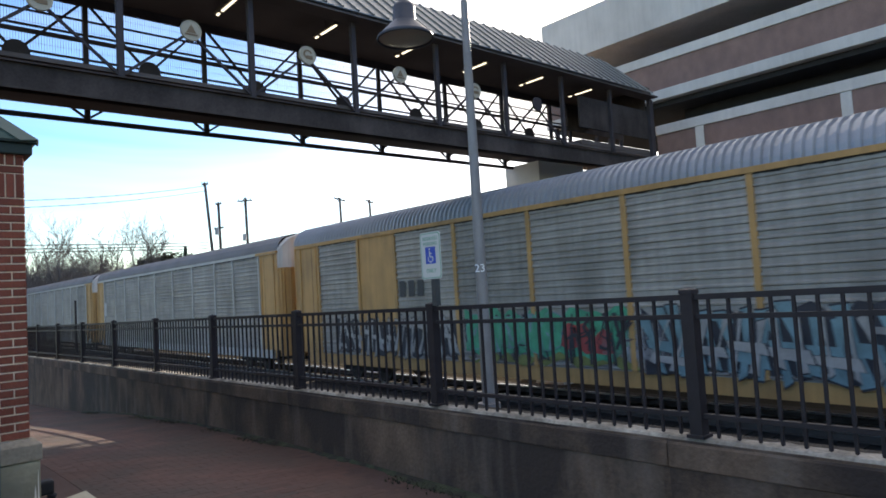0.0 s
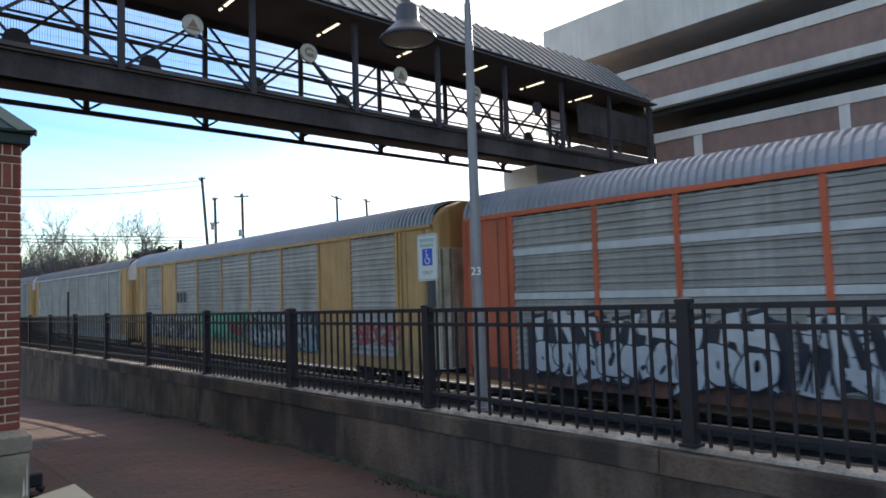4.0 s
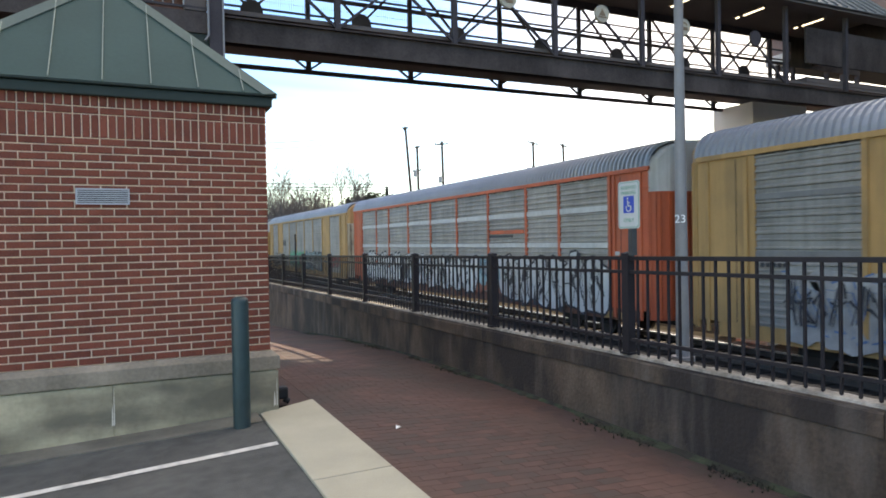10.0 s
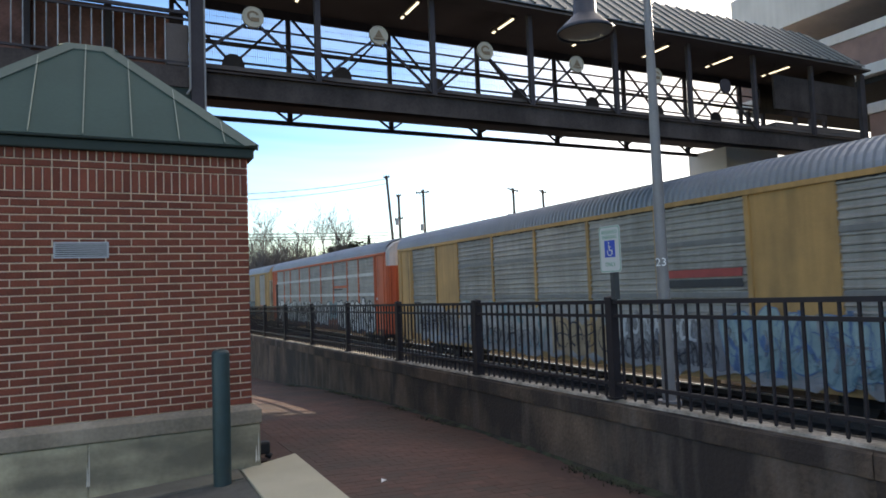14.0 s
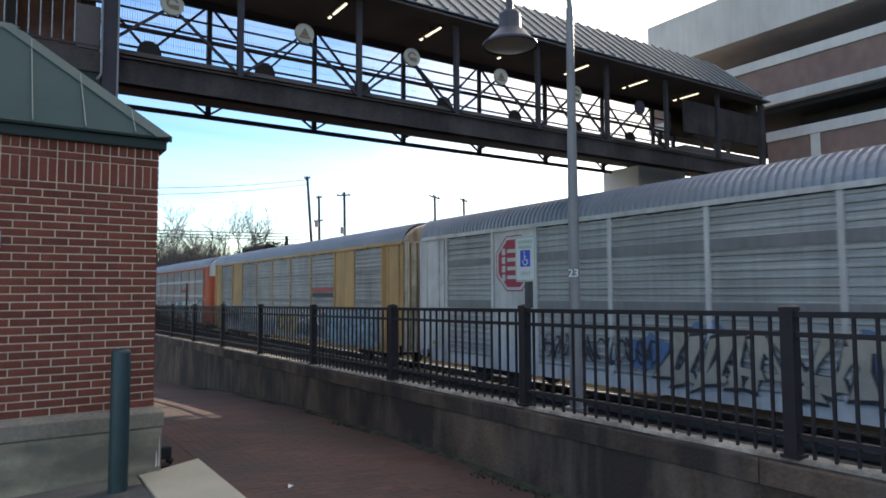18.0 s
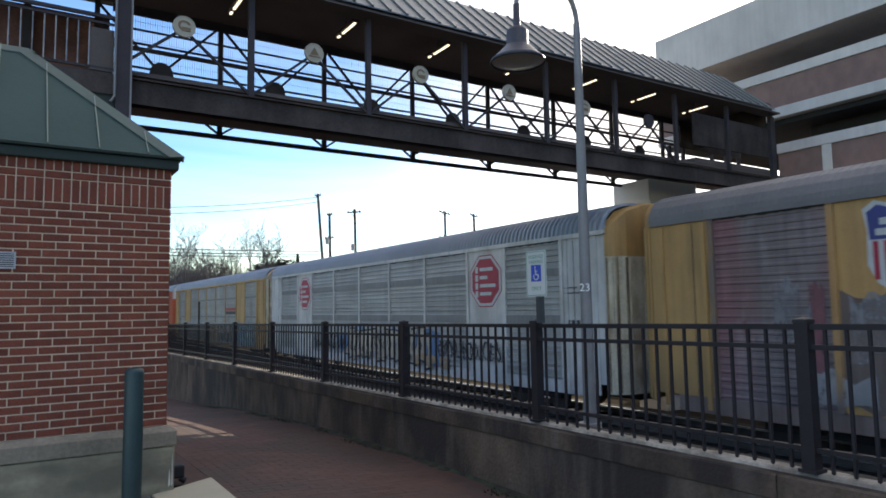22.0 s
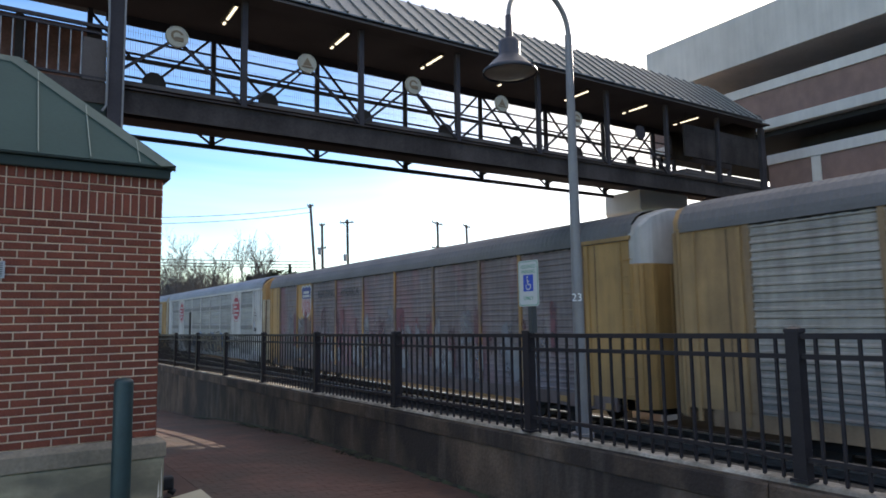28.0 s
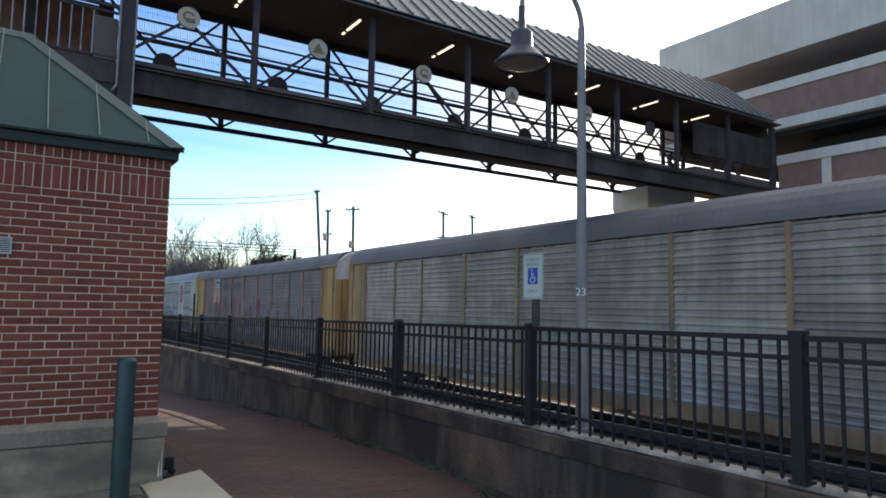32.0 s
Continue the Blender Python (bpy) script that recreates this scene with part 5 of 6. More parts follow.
def bubbles(car, seed, y0, y1, z0, z1, count, fill, edge, line=0.05, off=0.042, holes=2):
    """Fat round sprayed letters that press on one another, none of them a real letter; each is a part with its outline."""
    r = random.Random(seed)
    w = (y1 - y0) / count
    x = -SIDE - off - 0.014
    for k in range(count):
        cy, cz = y1 - (k + 0.5) * w, (z0 + z1) / 2 + r.uniform(-0.06, 0.06)
        a, b, lean = w * r.uniform(0.52, 0.64), (z1 - z0) / 2 * r.uniform(0.9, 1.06), r.uniform(-0.25, 0.25)
        f1, f2, m1 = r.uniform(0, 6.3), r.uniform(0, 6.3), r.choice((2, 3))
        pts = []
        for i in range(22):
            t = 2 * math.pi * i / 22
            c, d = math.cos(t), math.sin(t)
            g = 1 + 0.13 * math.sin(m1 * t + f1) + 0.07 * math.sin(5 * t + f2)
            u, v = a * g * math.copysign(abs(c) ** 0.75, c), b * g * math.copysign(abs(d) ** 0.75, d)
            pts.append((cy + u + lean * v, min(z1 + 0.15, max(z0 - 0.12, cz + v))))
        x -= 0.0012
        rim_part = tagged(part("spray_outline", blob(swollen(pts, line), x), edge, car), kind="stuff")
        x -= 0.0012
        part("spray_letter", blob(pts, x), fill, rim_part)
        x -= 0.0012
        marks = Shape()
        for h in range(holes):  # counters and folds
            hy, hz = cy + r.uniform(-0.4, 0.4) * a, cz + r.uniform(-0.5, 0.5) * b
            ha, hb, tilt = a * r.uniform(0.07, 0.2), b * r.uniform(0.12, 0.32), r.uniform(-0.7, 0.7)
            marks.add([(x, hy + ha * math.cos(q) + tilt * hb * math.sin(q), hz + hb * math.sin(q)) for q in [i * math.pi / 5 for i in range(10)]], [tuple(range(10))])
        side = r.choice((-1, 1))
        top, yy = cz + side * b * 1.05, cy + r.uniform(-0.5, 0.5) * a
        tw = r.uniform(0.05, 0.11) * w + 0.02
        marks.add([(x - 0.0004, yy - tw, top), (x - 0.0004, yy + tw, top), (x - 0.0004, yy + r.uniform(-0.1, 0.1) * w, cz + side * b * r.uniform(0.05, 0.45))], [(0, 1, 2)])
        tagged(part("spray_mark", marks, edge, rim_part), kind="stuff")
        x += 0.0012


def blades(car, seed, y0, y1, z0, z1, count, fill, edge, line=0.045, off=0.042, wide=0.2, slant=0.3):
    """Sharp slanting sprayed letters of wedge-shaped bars, none of them a real letter."""
    r = random.Random(seed)
    w = (y1 - y0) / count
    h = z1 - z0
    x = -SIDE - off - 0.014
    for k in range(count):
        cy = y1 - (k + 0.5) * w
        bars_here = []
        lean = r.uniform(-slant, slant)
        for j in (-1, 1):
            m = cy + j * w * r.uniform(0.2, 0.34)
            lo, hi, t0, t1 = z0 + h * r.uniform(-0.04, 0.12), z1 - h * r.uniform(-0.05, 0.15), wide * r.uniform(0.45, 1.1), wide * r.uniform(0.45, 1.1)
            d0, d1 = -lean * h / 2, lean * h / 2
            tip = r.uniform(-0.1, 0.1) * h
            bars_here.append([(m + d0 - t0, lo), (m + d0 + t0 * 0.9, lo + tip), (m + 0.12 * t0, (lo + hi) / 2), (m + d1 + t1, hi - abs(tip) * 0.6), (m + d1 - t1 * 0.8, hi), (m - 0.55 * t1, (lo + hi) / 2 + tip)])
        zz = z0 + h * r.uniform(0.12, 0.85)
        th = h * r.uniform(0.07, 0.13)
        bars_here.append([(cy - w * 0.5, zz - th), (cy + w * 0.45, zz - th * 0.2), (cy + w * 0.52, zz + th), (cy - w * 0.4, zz + th * 0.7)])
        back, face = Shape(), Shape()
        for q in bars_here:
            x -= 0.0004
            g = swollen(q, line)
            back.add([(x, y, z) for y, z in g], [tuple(range(len(g)))])
            face.add([(x - 0.0016, y, z) for y, z in q], [tuple(range(len(q)))])
        x += 0.0008
        rim_part = tagged(part("spray_outline", back, edge, car), kind="stuff")
        tagged(part("spray_letter", face, fill, rim_part), kind="stuff")


def patch(seed, y0, y1, z0, z1, off):
    """A sprayed field with an uneven edge."""
    r = random.Random(seed)
    n = max(6, int((y1 - y0) / 0.25))
    top = [(-SIDE - off - 0.008, y0 + (y1 - y0) * i / n, z1 + r.uniform(-0.28, 0.08)) for i in range(n + 1)]
    bot = [(-SIDE - off - 0.008, y0 + (y1 - y0) * i / n, z0 + r.uniform(-0.03, 0.22)) for i in range(n + 1)]
    return Shape().grid([bot, top])


POSTS = (-11.85, -9.22, -7.15, -4.29, -1.43, 1.43, 4.29, 7.15, 9.22, 11.85)
ROD = lambda a, b, r=0.02: Shape().tube(a, b, r, n=6)


def truck(car, y):
    tr = part("truck_frame", Shape().box(-1.05, -0.92, y - 1.2, y + 1.2, 0.36, 0.56).box(0.92, 1.05, y - 1.2, y + 1.2, 0.36, 0.56).box(-1.0, 1.0, y - 0.2, y + 0.2, 0.36, 0.66), m_under, car, "cast steel truck")
    for dy in (-0.88, 0.88):
        part("axle", Shape().tube((-0.8, y + dy, 0.42), (0.8, y + dy, 0.42), 0.075, n=10), m_wheel, tr)
        for sx in (-0.75, 0.75):
            part("wheel", Shape().tube((sx - 0.065, y + dy, 0.42), (sx + 0.065, y + dy, 0.42), 0.42, n=24), m_wheel, tr)


def autorack(label, post_mat, end_mat, solid, panel_mat, roof_mat, cap_mat, shroud=0.0, door_mat=None, one_solid=False, frame_mat=None, eave_mat=None, sill_mat=None):
    """A covered two-deck automobile rack car; solid: the side zones that are plain painted sheet."""
    frame_mat = frame_mat or post_mat
    car = thing("autorack_car", label, "railcar", (TRACK_X, 0, RAIL_Z), group="railcars of the freight train")
    part("side_sill", Shape().box(-SIDE, -SIDE + 0.12, -12.9, 12.9, 0.62, 0.98), sill_mat or frame_mat, car)
    part("side_sill", Shape().box(SIDE - 0.12, SIDE, -12.9, 12.9, 0.62, 0.98), frame_mat, car)
    part("floor", Shape().box(-SIDE + 0.12, SIDE - 0.12, -12.9, 12.9, 0.78, 0.95), m_under, car)
    part("centre_sill", Shape().box(-0.35, 0.35, -13.5, 13.5, 0.5, 0.9), m_under, car)
    for sx in (-1, 1):
        part("eave_rail", Shape().box(sx * (SIDE + 0.03) - 0.05, sx * (SIDE + 0.03) + 0.05, -13.5, 13.5, 4.95, 5.07), eave_mat or frame_mat, car)
    part("roof", roof_mesh(roof_mat), roof_mat, car, "corrugated metal roof")
    part("end_frame", Shape().box(-SIDE + 0.15, SIDE - 0.15, -12.5, -12.35, 0.95, 5.0), m_under, car)
    for turn in BOTH:
        for a, b in zip(POSTS, POSTS[1:]):
            mid, w = (a + b) / 2, b - a - 0.13
            if solid and abs(abs(mid) - 8.18) < 0.2 and (mid > 0 or not one_solid):
                part("plain_sheet", Shape().box(-SIDE - 0.012, -SIDE + 0.03, mid - w / 2, mid + w / 2, 0.98, 4.95), solid, car, "plain painted side sheet", m=turn)
            else:
                part("side_panel", panel_mesh(w, panel_mat), panel_mat, car, m=turn @ Matrix.Translation((-SIDE, mid, 0)))
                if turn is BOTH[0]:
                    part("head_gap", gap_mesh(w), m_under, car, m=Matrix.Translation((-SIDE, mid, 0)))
        for p in POSTS:
            part("side_post", Shape().box(-SIDE - 0.055, -SIDE + 0.04, p - 0.065, p + 0.065, 0.98, 4.95), post_mat, car, m=turn)
        for sg in (-1, 1):
            a, b = sorted((sg * 11.915, sg * 13.51))
            part("end_sheet", Shape().box(-SIDE - 0.014, -SIDE + 0.03, a, b, 0.98, 4.95), end_mat, car, m=turn)
            part("sheet_seam", Shape().box(-SIDE - 0.018, -SIDE - 0.01, sg * 12.34 - 0.011, sg * 12.34 + 0.011, 1.0, 4.9), m_under, car, m=turn)
            for u in (12.05, 13.2):
                part("end_stile", Shape().box(-SIDE - 0.05, -SIDE - 0.014, sg * u - 0.05, sg * u + 0.05, 0.7, 4.93), end_mat, car, m=turn)
        near = turn is BOTH[0]
        low = 4.35 if shroud and near else 5.02
        dm = (door_mat or end_mat) if near else end_mat
        part("end_door", end_mesh(dm, 0.75, low, 0.0), dm, car, "folding end door", m=turn)
        part("end_cap", end_mesh(cap_mat if near else end_mat, low, None, 0.004), cap_mat, car, "end cap of the roof", m=turn)
        for k, ((xa, ya), (xb, yb)) in enumerate(zip(END_PLAN, END_PLAN[1:])):
            for f in (0.08, 0.92) if abs(xb - xa) > 0.2 else (0.5,):
                xm, ym = xa + (xb - xa) * f, ya + (yb - ya) * f
                part("door_rib", Shape().beam((xm, ym - 0.02, 0.8), (xm, ym - 0.02, low - 0.04), 0.05, 0.05), dm if k % 2 else m_rust_door if dm is m_cream_door else dm, car, m=turn)
        for x, y in ((-1.37, -13.81), (-0.5, -13.985)):
            part("door_seam", Shape().beam((x, y, 0.8), (x, y, low - 0.05), 0.03, 0.03), m_under, car, m=turn)
        part("door_bar", Shape().box(-SIDE - 0.09, -SIDE - 0.02, -13.58, -11.7, 4.96, 5.06), end_mat, car, m=turn)
        for i in range(0 if end_mat is m_car_white else 9):
            part("ladder_rung", ROD((-SIDE - 0.07, -13.62, 1.1 + i * 0.42), (-SIDE - 0.07, -13.26, 1.1 + i * 0.42), 0.014), end_mat, car, m=turn)
        part("coupler", Shape().box(-0.14, 0.14, -14.2, -13.4, 0.72, 0.98), m_under, car, m=turn)
    truck(car, -9.9)
    truck(car, 9.9)
    return car


def decal(car, name, shape, mat, label=""):
    return tagged(part(name, shape, mat, car, label or "sprayed lettering shapes, none readable"), kind="stuff")


def bars(car, y, z, w, h, n, mat, label="plain bars in place of small lettering"):
    s = Shape()
    for i in range(n):
        yy = y - i * w * 1.5
        s.box(-SIDE - 0.045, -SIDE - 0.037, yy - w / 2, yy + w / 2, z, z + h)
    return part("marking", s, mat, car, label)


cars = []
for lab in ("weathered silver autorack car with yellow end doors, far along the train",) * 3:
    c = autorack(lab, m_silver, m_yellow, None, m_galv, m_roof_dark, m_car_white, 1)
    bars(c, 11.6, 2.6, 0.5, 0.9, 1, g_white, "pale placard")
    cars.append(c)
# grey car with yellow posts and green and blue spray paint
c = autorack("galvanised autorack car with yellow posts and green and blue spray paint", m_yellow, m_yellow, m_yellow, m_galv, m_roof_galv, m_yellow, 1, m_cream_door)
bars(c, 6.8, 2.9, 0.3, 0.5, 3, m_black_paint, "plain dark bars in place of the railway's mark")
decal(c, "spray_field", patch(1, -1.5, 4.0, 1.15, 2.45, 0.04), g_green)
decal(c, "spray_field", patch(71, -0.9, 0.6, 1.35, 2.0, 0.044), g_red)
decal(c, "spray_field", patch(72, -1.6, 3.9, 0.98, 1.3, 0.044), g_olive)
decal(c, "spray_letters", strokes(2, -1.5, 4.0, 1.1, 2.3, 0.045, 0.05, 11, 1.0), g_black)
bubbles(c, 3, 0.5, 3.9, 1.4, 2.3, 5, g_green, g_teal, 0.025, 0.05)
decal(c, "spray_field", patch(73, 4.3, 10.7, 1.0, 2.2, 0.04), g_black)
blades(c, 4, 4.4, 10.6, 1.05, 2.3, 13, g_pale, g_black, 0.03, 0.046, 0.11, 0.35)
decal(c, "spray_field", patch(5, -7.2, -1.7, 0.95, 2.4, 0.04), g_black)
blades(c, 6, -7.0, -1.8, 0.95, 2.4, 8, g_teal, g_black, 0.04, 0.046, 0.17, 0.45)
blades(c, 66, -6.8, -2.0, 1.05, 2.3, 6, g_pale, g_black, 0.03, 0.062, 0.1, 0.5)
decal(c, "spray_field", patch(74, -2.6, -0.6, 1.2, 2.3, 0.045), g_pale2)
decal(c, "spray_letters", strokes(7, -12.0, -9.4, 1.35, 2.1, 0.09, 0.046, 4), g_red)
cars.append(c)
# orange car with white stripes
c = autorack("galvanised autorack car with orange posts, white stripes and spray letters", m_orange, m_orange, None, m_galv, m_roof_galv, m_car_white, 1, sill_mat=m_dark_sill)
for a, b in zip(POSTS, POSTS[1:]):
    for z0, z1 in ((3.90, 4.07), (2.78, 2.94)):
        part("stripe", Shape().box(-SIDE - 0.044, -SIDE - 0.03, a + 0.07, b - 0.07, z0, z1), g_white, c, "white painted stripe")
part("stripe", Shape().box(-SIDE - 0.045, -SIDE - 0.03, -7.0, -4.45, 3.3, 3.44), m_orange, c, "orange painted mark")
part("stripe", Shape().box(-SIDE - 0.044, -SIDE - 0.03, -6.2, -4.4, 3.16, 3.26), m_black_paint, c)
decal(c, "spray_field", patch(11, 5.0, 11.4, 0.95, 2.4, 0.036), g_black)
blades(c, 12, 5.2, 11.2, 0.9, 2.45, 6, g_white, g_black, 0.1, 0.042, 0.23, 0.4)
bubbles(c, 41, 5.3, 11.1, 0.95, 1.75, 9, g_white, g_black, 0.04, 0.07, 2)
decal(c, "spray_field", patch(17, -0.6, 4.9, 1.0, 2.35, 0.036), g_black)
blades(c, 18, -0.3, 4.8, 0.92, 2.4, 8, g_white, g_black, 0.04, 0.042, 0.2, 0.2)
decal(c, "spray_letters", strokes(13, -0.4, 4.9, 1.0, 2.3, 0.025, 0.075, 12, 1.0), g_black)
bubbles(c, 19, -3.4, -0.4, 0.95, 2.3, 4, g_white, g_black, 0.07, 0.042, 4)
decal(c, "spray_letters", strokes(14, -11.5, -5.5, 0.9, 2.4, 0.022, 0.085, 9), g_black)
bubbles(c, 20, -11.7, -5.3, 0.72, 2.5, 6, g_white, g_black, 0.075, 0.044, 4)
for y in (-11.75, -12.4):
    bars(c, y, 0.66, 0.34, 0.2, 1, m_yellow, "yellow placard on the sill")
decal(c, "spray_field", patch(15, -5.4, -3.3, 1.5, 2.45, 0.04), g_teal)
decal(c, "spray_field", patch(16, -5.9, -3.2, 0.85, 1.6, 0.043), g_rust)
bubbles(c, 21, -5.2, -3.4, 1.3, 2.2, 5, g_mint, g_teal, 0.03, 0.046, 2)
bubbles(c, 22, -5.0, -3.5, 1.6, 2.3, 6, g_pale2, g_teal, 0.02, 0.056, 1)
bars(c, -12.15, 2.55, 0.28, 0.12, 1, g_white)
cars.append(c)
# yellow car
c = autorack("galvanised autorack car with yellow posts and pale blue spray paint", m_yellow, m_yellow, m_yellow, m_galv, m_roof_galv, m_cream_door, 0, m_cream_door)
part("stripe", Shape().box(-SIDE - 0.045, -SIDE - 0.03, -6.95, -4.5, 3.1, 3.3), g_red, c, "red painted mark")
part("stripe", Shape().box(-SIDE - 0.044, -SIDE - 0.03, -6.95, -4.5, 2.85, 3.05), m_black_paint, c)
for a, b in zip(POSTS, POSTS[1:]):
    if abs(abs((a + b) / 2) - 8.18) > 0.3:
        for z0, z1 in ((3.9, 4.02), (2.6, 2.72)):
            part("deck_band", Shape().box(-SIDE - 0.042, -SIDE - 0.028, a + 0.07, b - 0.07, z0, z1), m_band, c, "darker band at the deck level")
decal(c, "spray_field", patch(21, -11.6, 11.0, 0.62, 2.3, 0.038), g_pale)
blades(c, 22, 7.2, 10.9, 1.0, 2.25, 5, g_pale, g_blue, 0.045, 0.046, 0.13, 0.5)
bubbles(c, 23, 0.9, 7.0, 0.9, 2.35, 6, g_pale, g_teal, 0.035, 0.046, 2)
decal(c, "spray_field", patch(24, -2.6, 0.6, 0.75, 2.0, 0.045), g_sand)
decal(c, "spray_letters", strokes(25, -2.4, 0.4, 1.0, 1.9, 0.03, 0.054, 4), g_black)
decal(c, "spray_field", patch(29, -6.4, -2.4, 0.8, 2.2, 0.044), g_pale2)
decal(c, "spray_letters", strokes(30, -5.6, -2.8, 1.5, 2.15, 0.045, 0.056, 8), g_white)
bubbles(c, 26, -11.3, -6.3, 0.85, 2.3, 6, g_mint, g_blue, 0.03, 0.048, 2)
decal(c, "spray_letters", strokes(27, -11.0, -6.4, 1.0, 2.25, 0.035, 0.075, 9, 1.0), g_pale2)
for k, (ya, yb, za, zb, mt) in enumerate(((-11.2, -6.4, 1.2, 2.2, g_blue), (-11.3, -7.0, 0.8, 1.5, g_teal), (-6.2, -2.6, 0.9, 1.5, g_black), (1.0, 7.0, 1.0, 2.2, g_pale2), (1.2, 6.8, 0.9, 1.6, g_black), (7.0, 11.0, 1.1, 2.1, g_black))):
    decal(c, "spray_letters", strokes(400 + k, ya, yb, za, zb, 0.018 + 0.006 * (k % 3), 0.082 + 0.006 * k, 11, k % 2), mt)
bars(c, 11.7 - 0.1, 2.35, 0.1, 0.1, 5, m_black_paint)
cars.append(c)


def octagon(cy, cz, r, off, f=1.0):
    return [(-SIDE - off, cy + r * f * math.cos(radians(22.5 + 45 * i)) / 0.924, cz + r * math.sin(radians(22.5 + 45 * i)) / 0.924) for i in range(8)]


# white car with two red octagon emblems
c = autorack("white autorack car with red octagonal emblems and spray paint", m_car_white, m_car_white, m_car_white, m_white_panel, m_roof_galv, m_yellow, 1, m_cream_door)
for cy in (8.18, -8.18):
    p = [octagon(cy, 3.93, r, 0.016 + 0.003 * i, 1.02) for i, r in enumerate((0.86, 0.82, 0.77, 0.73))]
    for i, mt in enumerate((m_red, g_white, m_red, m_red)):
        if i == 2:
            continue
        part("emblem", Shape().add(p[i], [tuple(range(8))[::-1]]), mt, c, "red octagonal emblem" if i == 0 else "")
    for i, (w, k) in enumerate(((0.72, -0.06), (0.42, 0.09), (0.86, -0.13), (0.62, -0.01))):
        part("emblem_bar", Shape().box(-SIDE - 0.032, -SIDE - 0.029, cy - w / 2 + k, cy + w / 2 + k, 4.26 - i * 0.27, 4.37 - i * 0.27), g_white, c, "plain white bar in place of lettering")
        part("emblem_block", Shape().box(-SIDE - 0.034, -SIDE - 0.029, cy + 0.4, cy + 0.55, 4.2 - i * 0.27, 4.41 - i * 0.27), g_white, c)
for a, b in zip(POSTS, POSTS[1:]):
    if abs(abs((a + b) / 2) - 8.18) > 0.3:
        for z0, z1 in ((3.95, 4.2), (2.55, 2.8)):
            part("deck_band", Shape().box(-SIDE - 0.042, -SIDE - 0.028, a + 0.07, b - 0.07, z0, z1), m_band, c, "darker band at the deck level")
bars(c, 12.6, 1.2, 0.34, 0.13, 1, m_yellow, "small yellow placard")
bars(c, -12.0, 3.55, 0.06, 0.04, 6, m_black_paint)
bars(c, -12.0, 3.40, 0.06, 0.04, 7, m_black_paint)
bars(c, -12.1, 2.45, 0.13, 0.22, 3, m_black_paint)
for k, (ya, yb, za, zb) in enumerate(((2.4, 3.7, 1.1, 2.1), (0.6, 2.0, 1.7, 2.4), (-2.7, -1.7, 1.0, 2.3), (-5.3, -3.5, 0.9, 2.25))):
    decal(c, "spray_field", patch(31 + k, ya, yb, za, zb, 0.038), g_blue)
blades(c, 32, -4.7, 2.6, 0.95, 2.25, 9, g_cream, g_black, 0.085, 0.044, 0.27, 0.55)
decal(c, "spray_letters", strokes(33, -9.0, -5.2, 1.3, 1.9, 0.04, 0.046, 12), g_black)
decal(c, "spray_letters", strokes(34, 2.8, 6.8, 1.2, 1.9, 0.04, 0.046, 12), g_black)
decal(c, "spray_letters", strokes(35, -6.0, -3.6, 0.9, 1.3, 0.1, 0.06, 3), g_sand)
cars.append(c)
# grimy car with a shield emblem
c = autorack("grimy grey autorack car with yellow posts and a shield emblem", m_yellow_worn, m_yellow, m_yellow, m_galv_dark, m_roof_dark, m_car_white, 1, one_solid=True, frame_mat=m_grime, eave_mat=m_roof_dark)
shield = [(0.0, 0.80), (0.2, 0.72), (0.42, 0.80), (0.62, 0.66), (0.56, 0.3), (0.58, -0.3), (0.42, -0.62), (0.0, -0.86)]
shield = shield + [(-y, z) for y, z in shield[-2:0:-1]]


def shield_at(cy, cz, f, off):
    return [(-SIDE - off, cy + y * f, cz + z * f) for y, z in shield]


SZ = 4.04
for cy in (7.97,):
    part("shield", Shape().add(shield_at(cy, SZ, 1.08, 0.02), [tuple(range(len(shield)))]), g_white, c, "white-edged shield emblem")
    part("shield_field", Shape().add(shield_at(cy, SZ, 0.98, 0.024), [tuple(range(len(shield)))]), g_white, c)
    top = [(-SIDE - 0.028, cy + y * 0.98, SZ + z * 0.98) for y, z in ((0.57, 0.14), (0.61, 0.66), (0.42, 0.79), (0.2, 0.71), (0, 0.79), (-0.2, 0.71), (-0.42, 0.79), (-0.61, 0.66), (-0.57, 0.14))]
    part("shield_top", Shape().add(top, [tuple(range(9))[::-1]]), m_blue, c, "blue upper field")
    for hw, zz in ((0.38, SZ + 0.4), (0.46, SZ + 0.21)):
        part("shield_bar", Shape().box(-SIDE - 0.034, -SIDE - 0.03, cy - hw, cy + hw, zz, zz + 0.125), g_white, c, "plain bar in place of lettering")
    for i in range(6):
        yy = cy - 0.47 + i * 0.188
        d = 0.3 * (1 - abs(yy - cy) / 0.6)
        part("shield_stripe", Shape().box(-SIDE - 0.031, -SIDE - 0.027, yy - 0.045, yy + 0.045, SZ - 0.53 - d * 0.85, SZ + 0.11), m_red, c, "red stripe")
for word, y in (("BUILDING", 5.35), ("AMERICA", 2.75)):
    me = words(word, 0.46)
    me.materials.append(m_black_paint)
    part("lettering", me, m_black_paint, c, "dark painted lettering", m=Matrix.Translation((-SIDE - 0.045, y, 4.32)) @ Matrix(((0, 0, -1, 0), (-1, 0, 0, 0), (0, 1, 0, 0), (0, 0, 0, 1))))
bars(c, -11.0, 0.72, 0.3, 0.16, 1, m_yellow, "yellow placard on the sill")
bars(c, -12.7, 0.66, 0.3, 0.16, 1, m_yellow, "yellow placard on the sill")
r5 = random.Random(55)
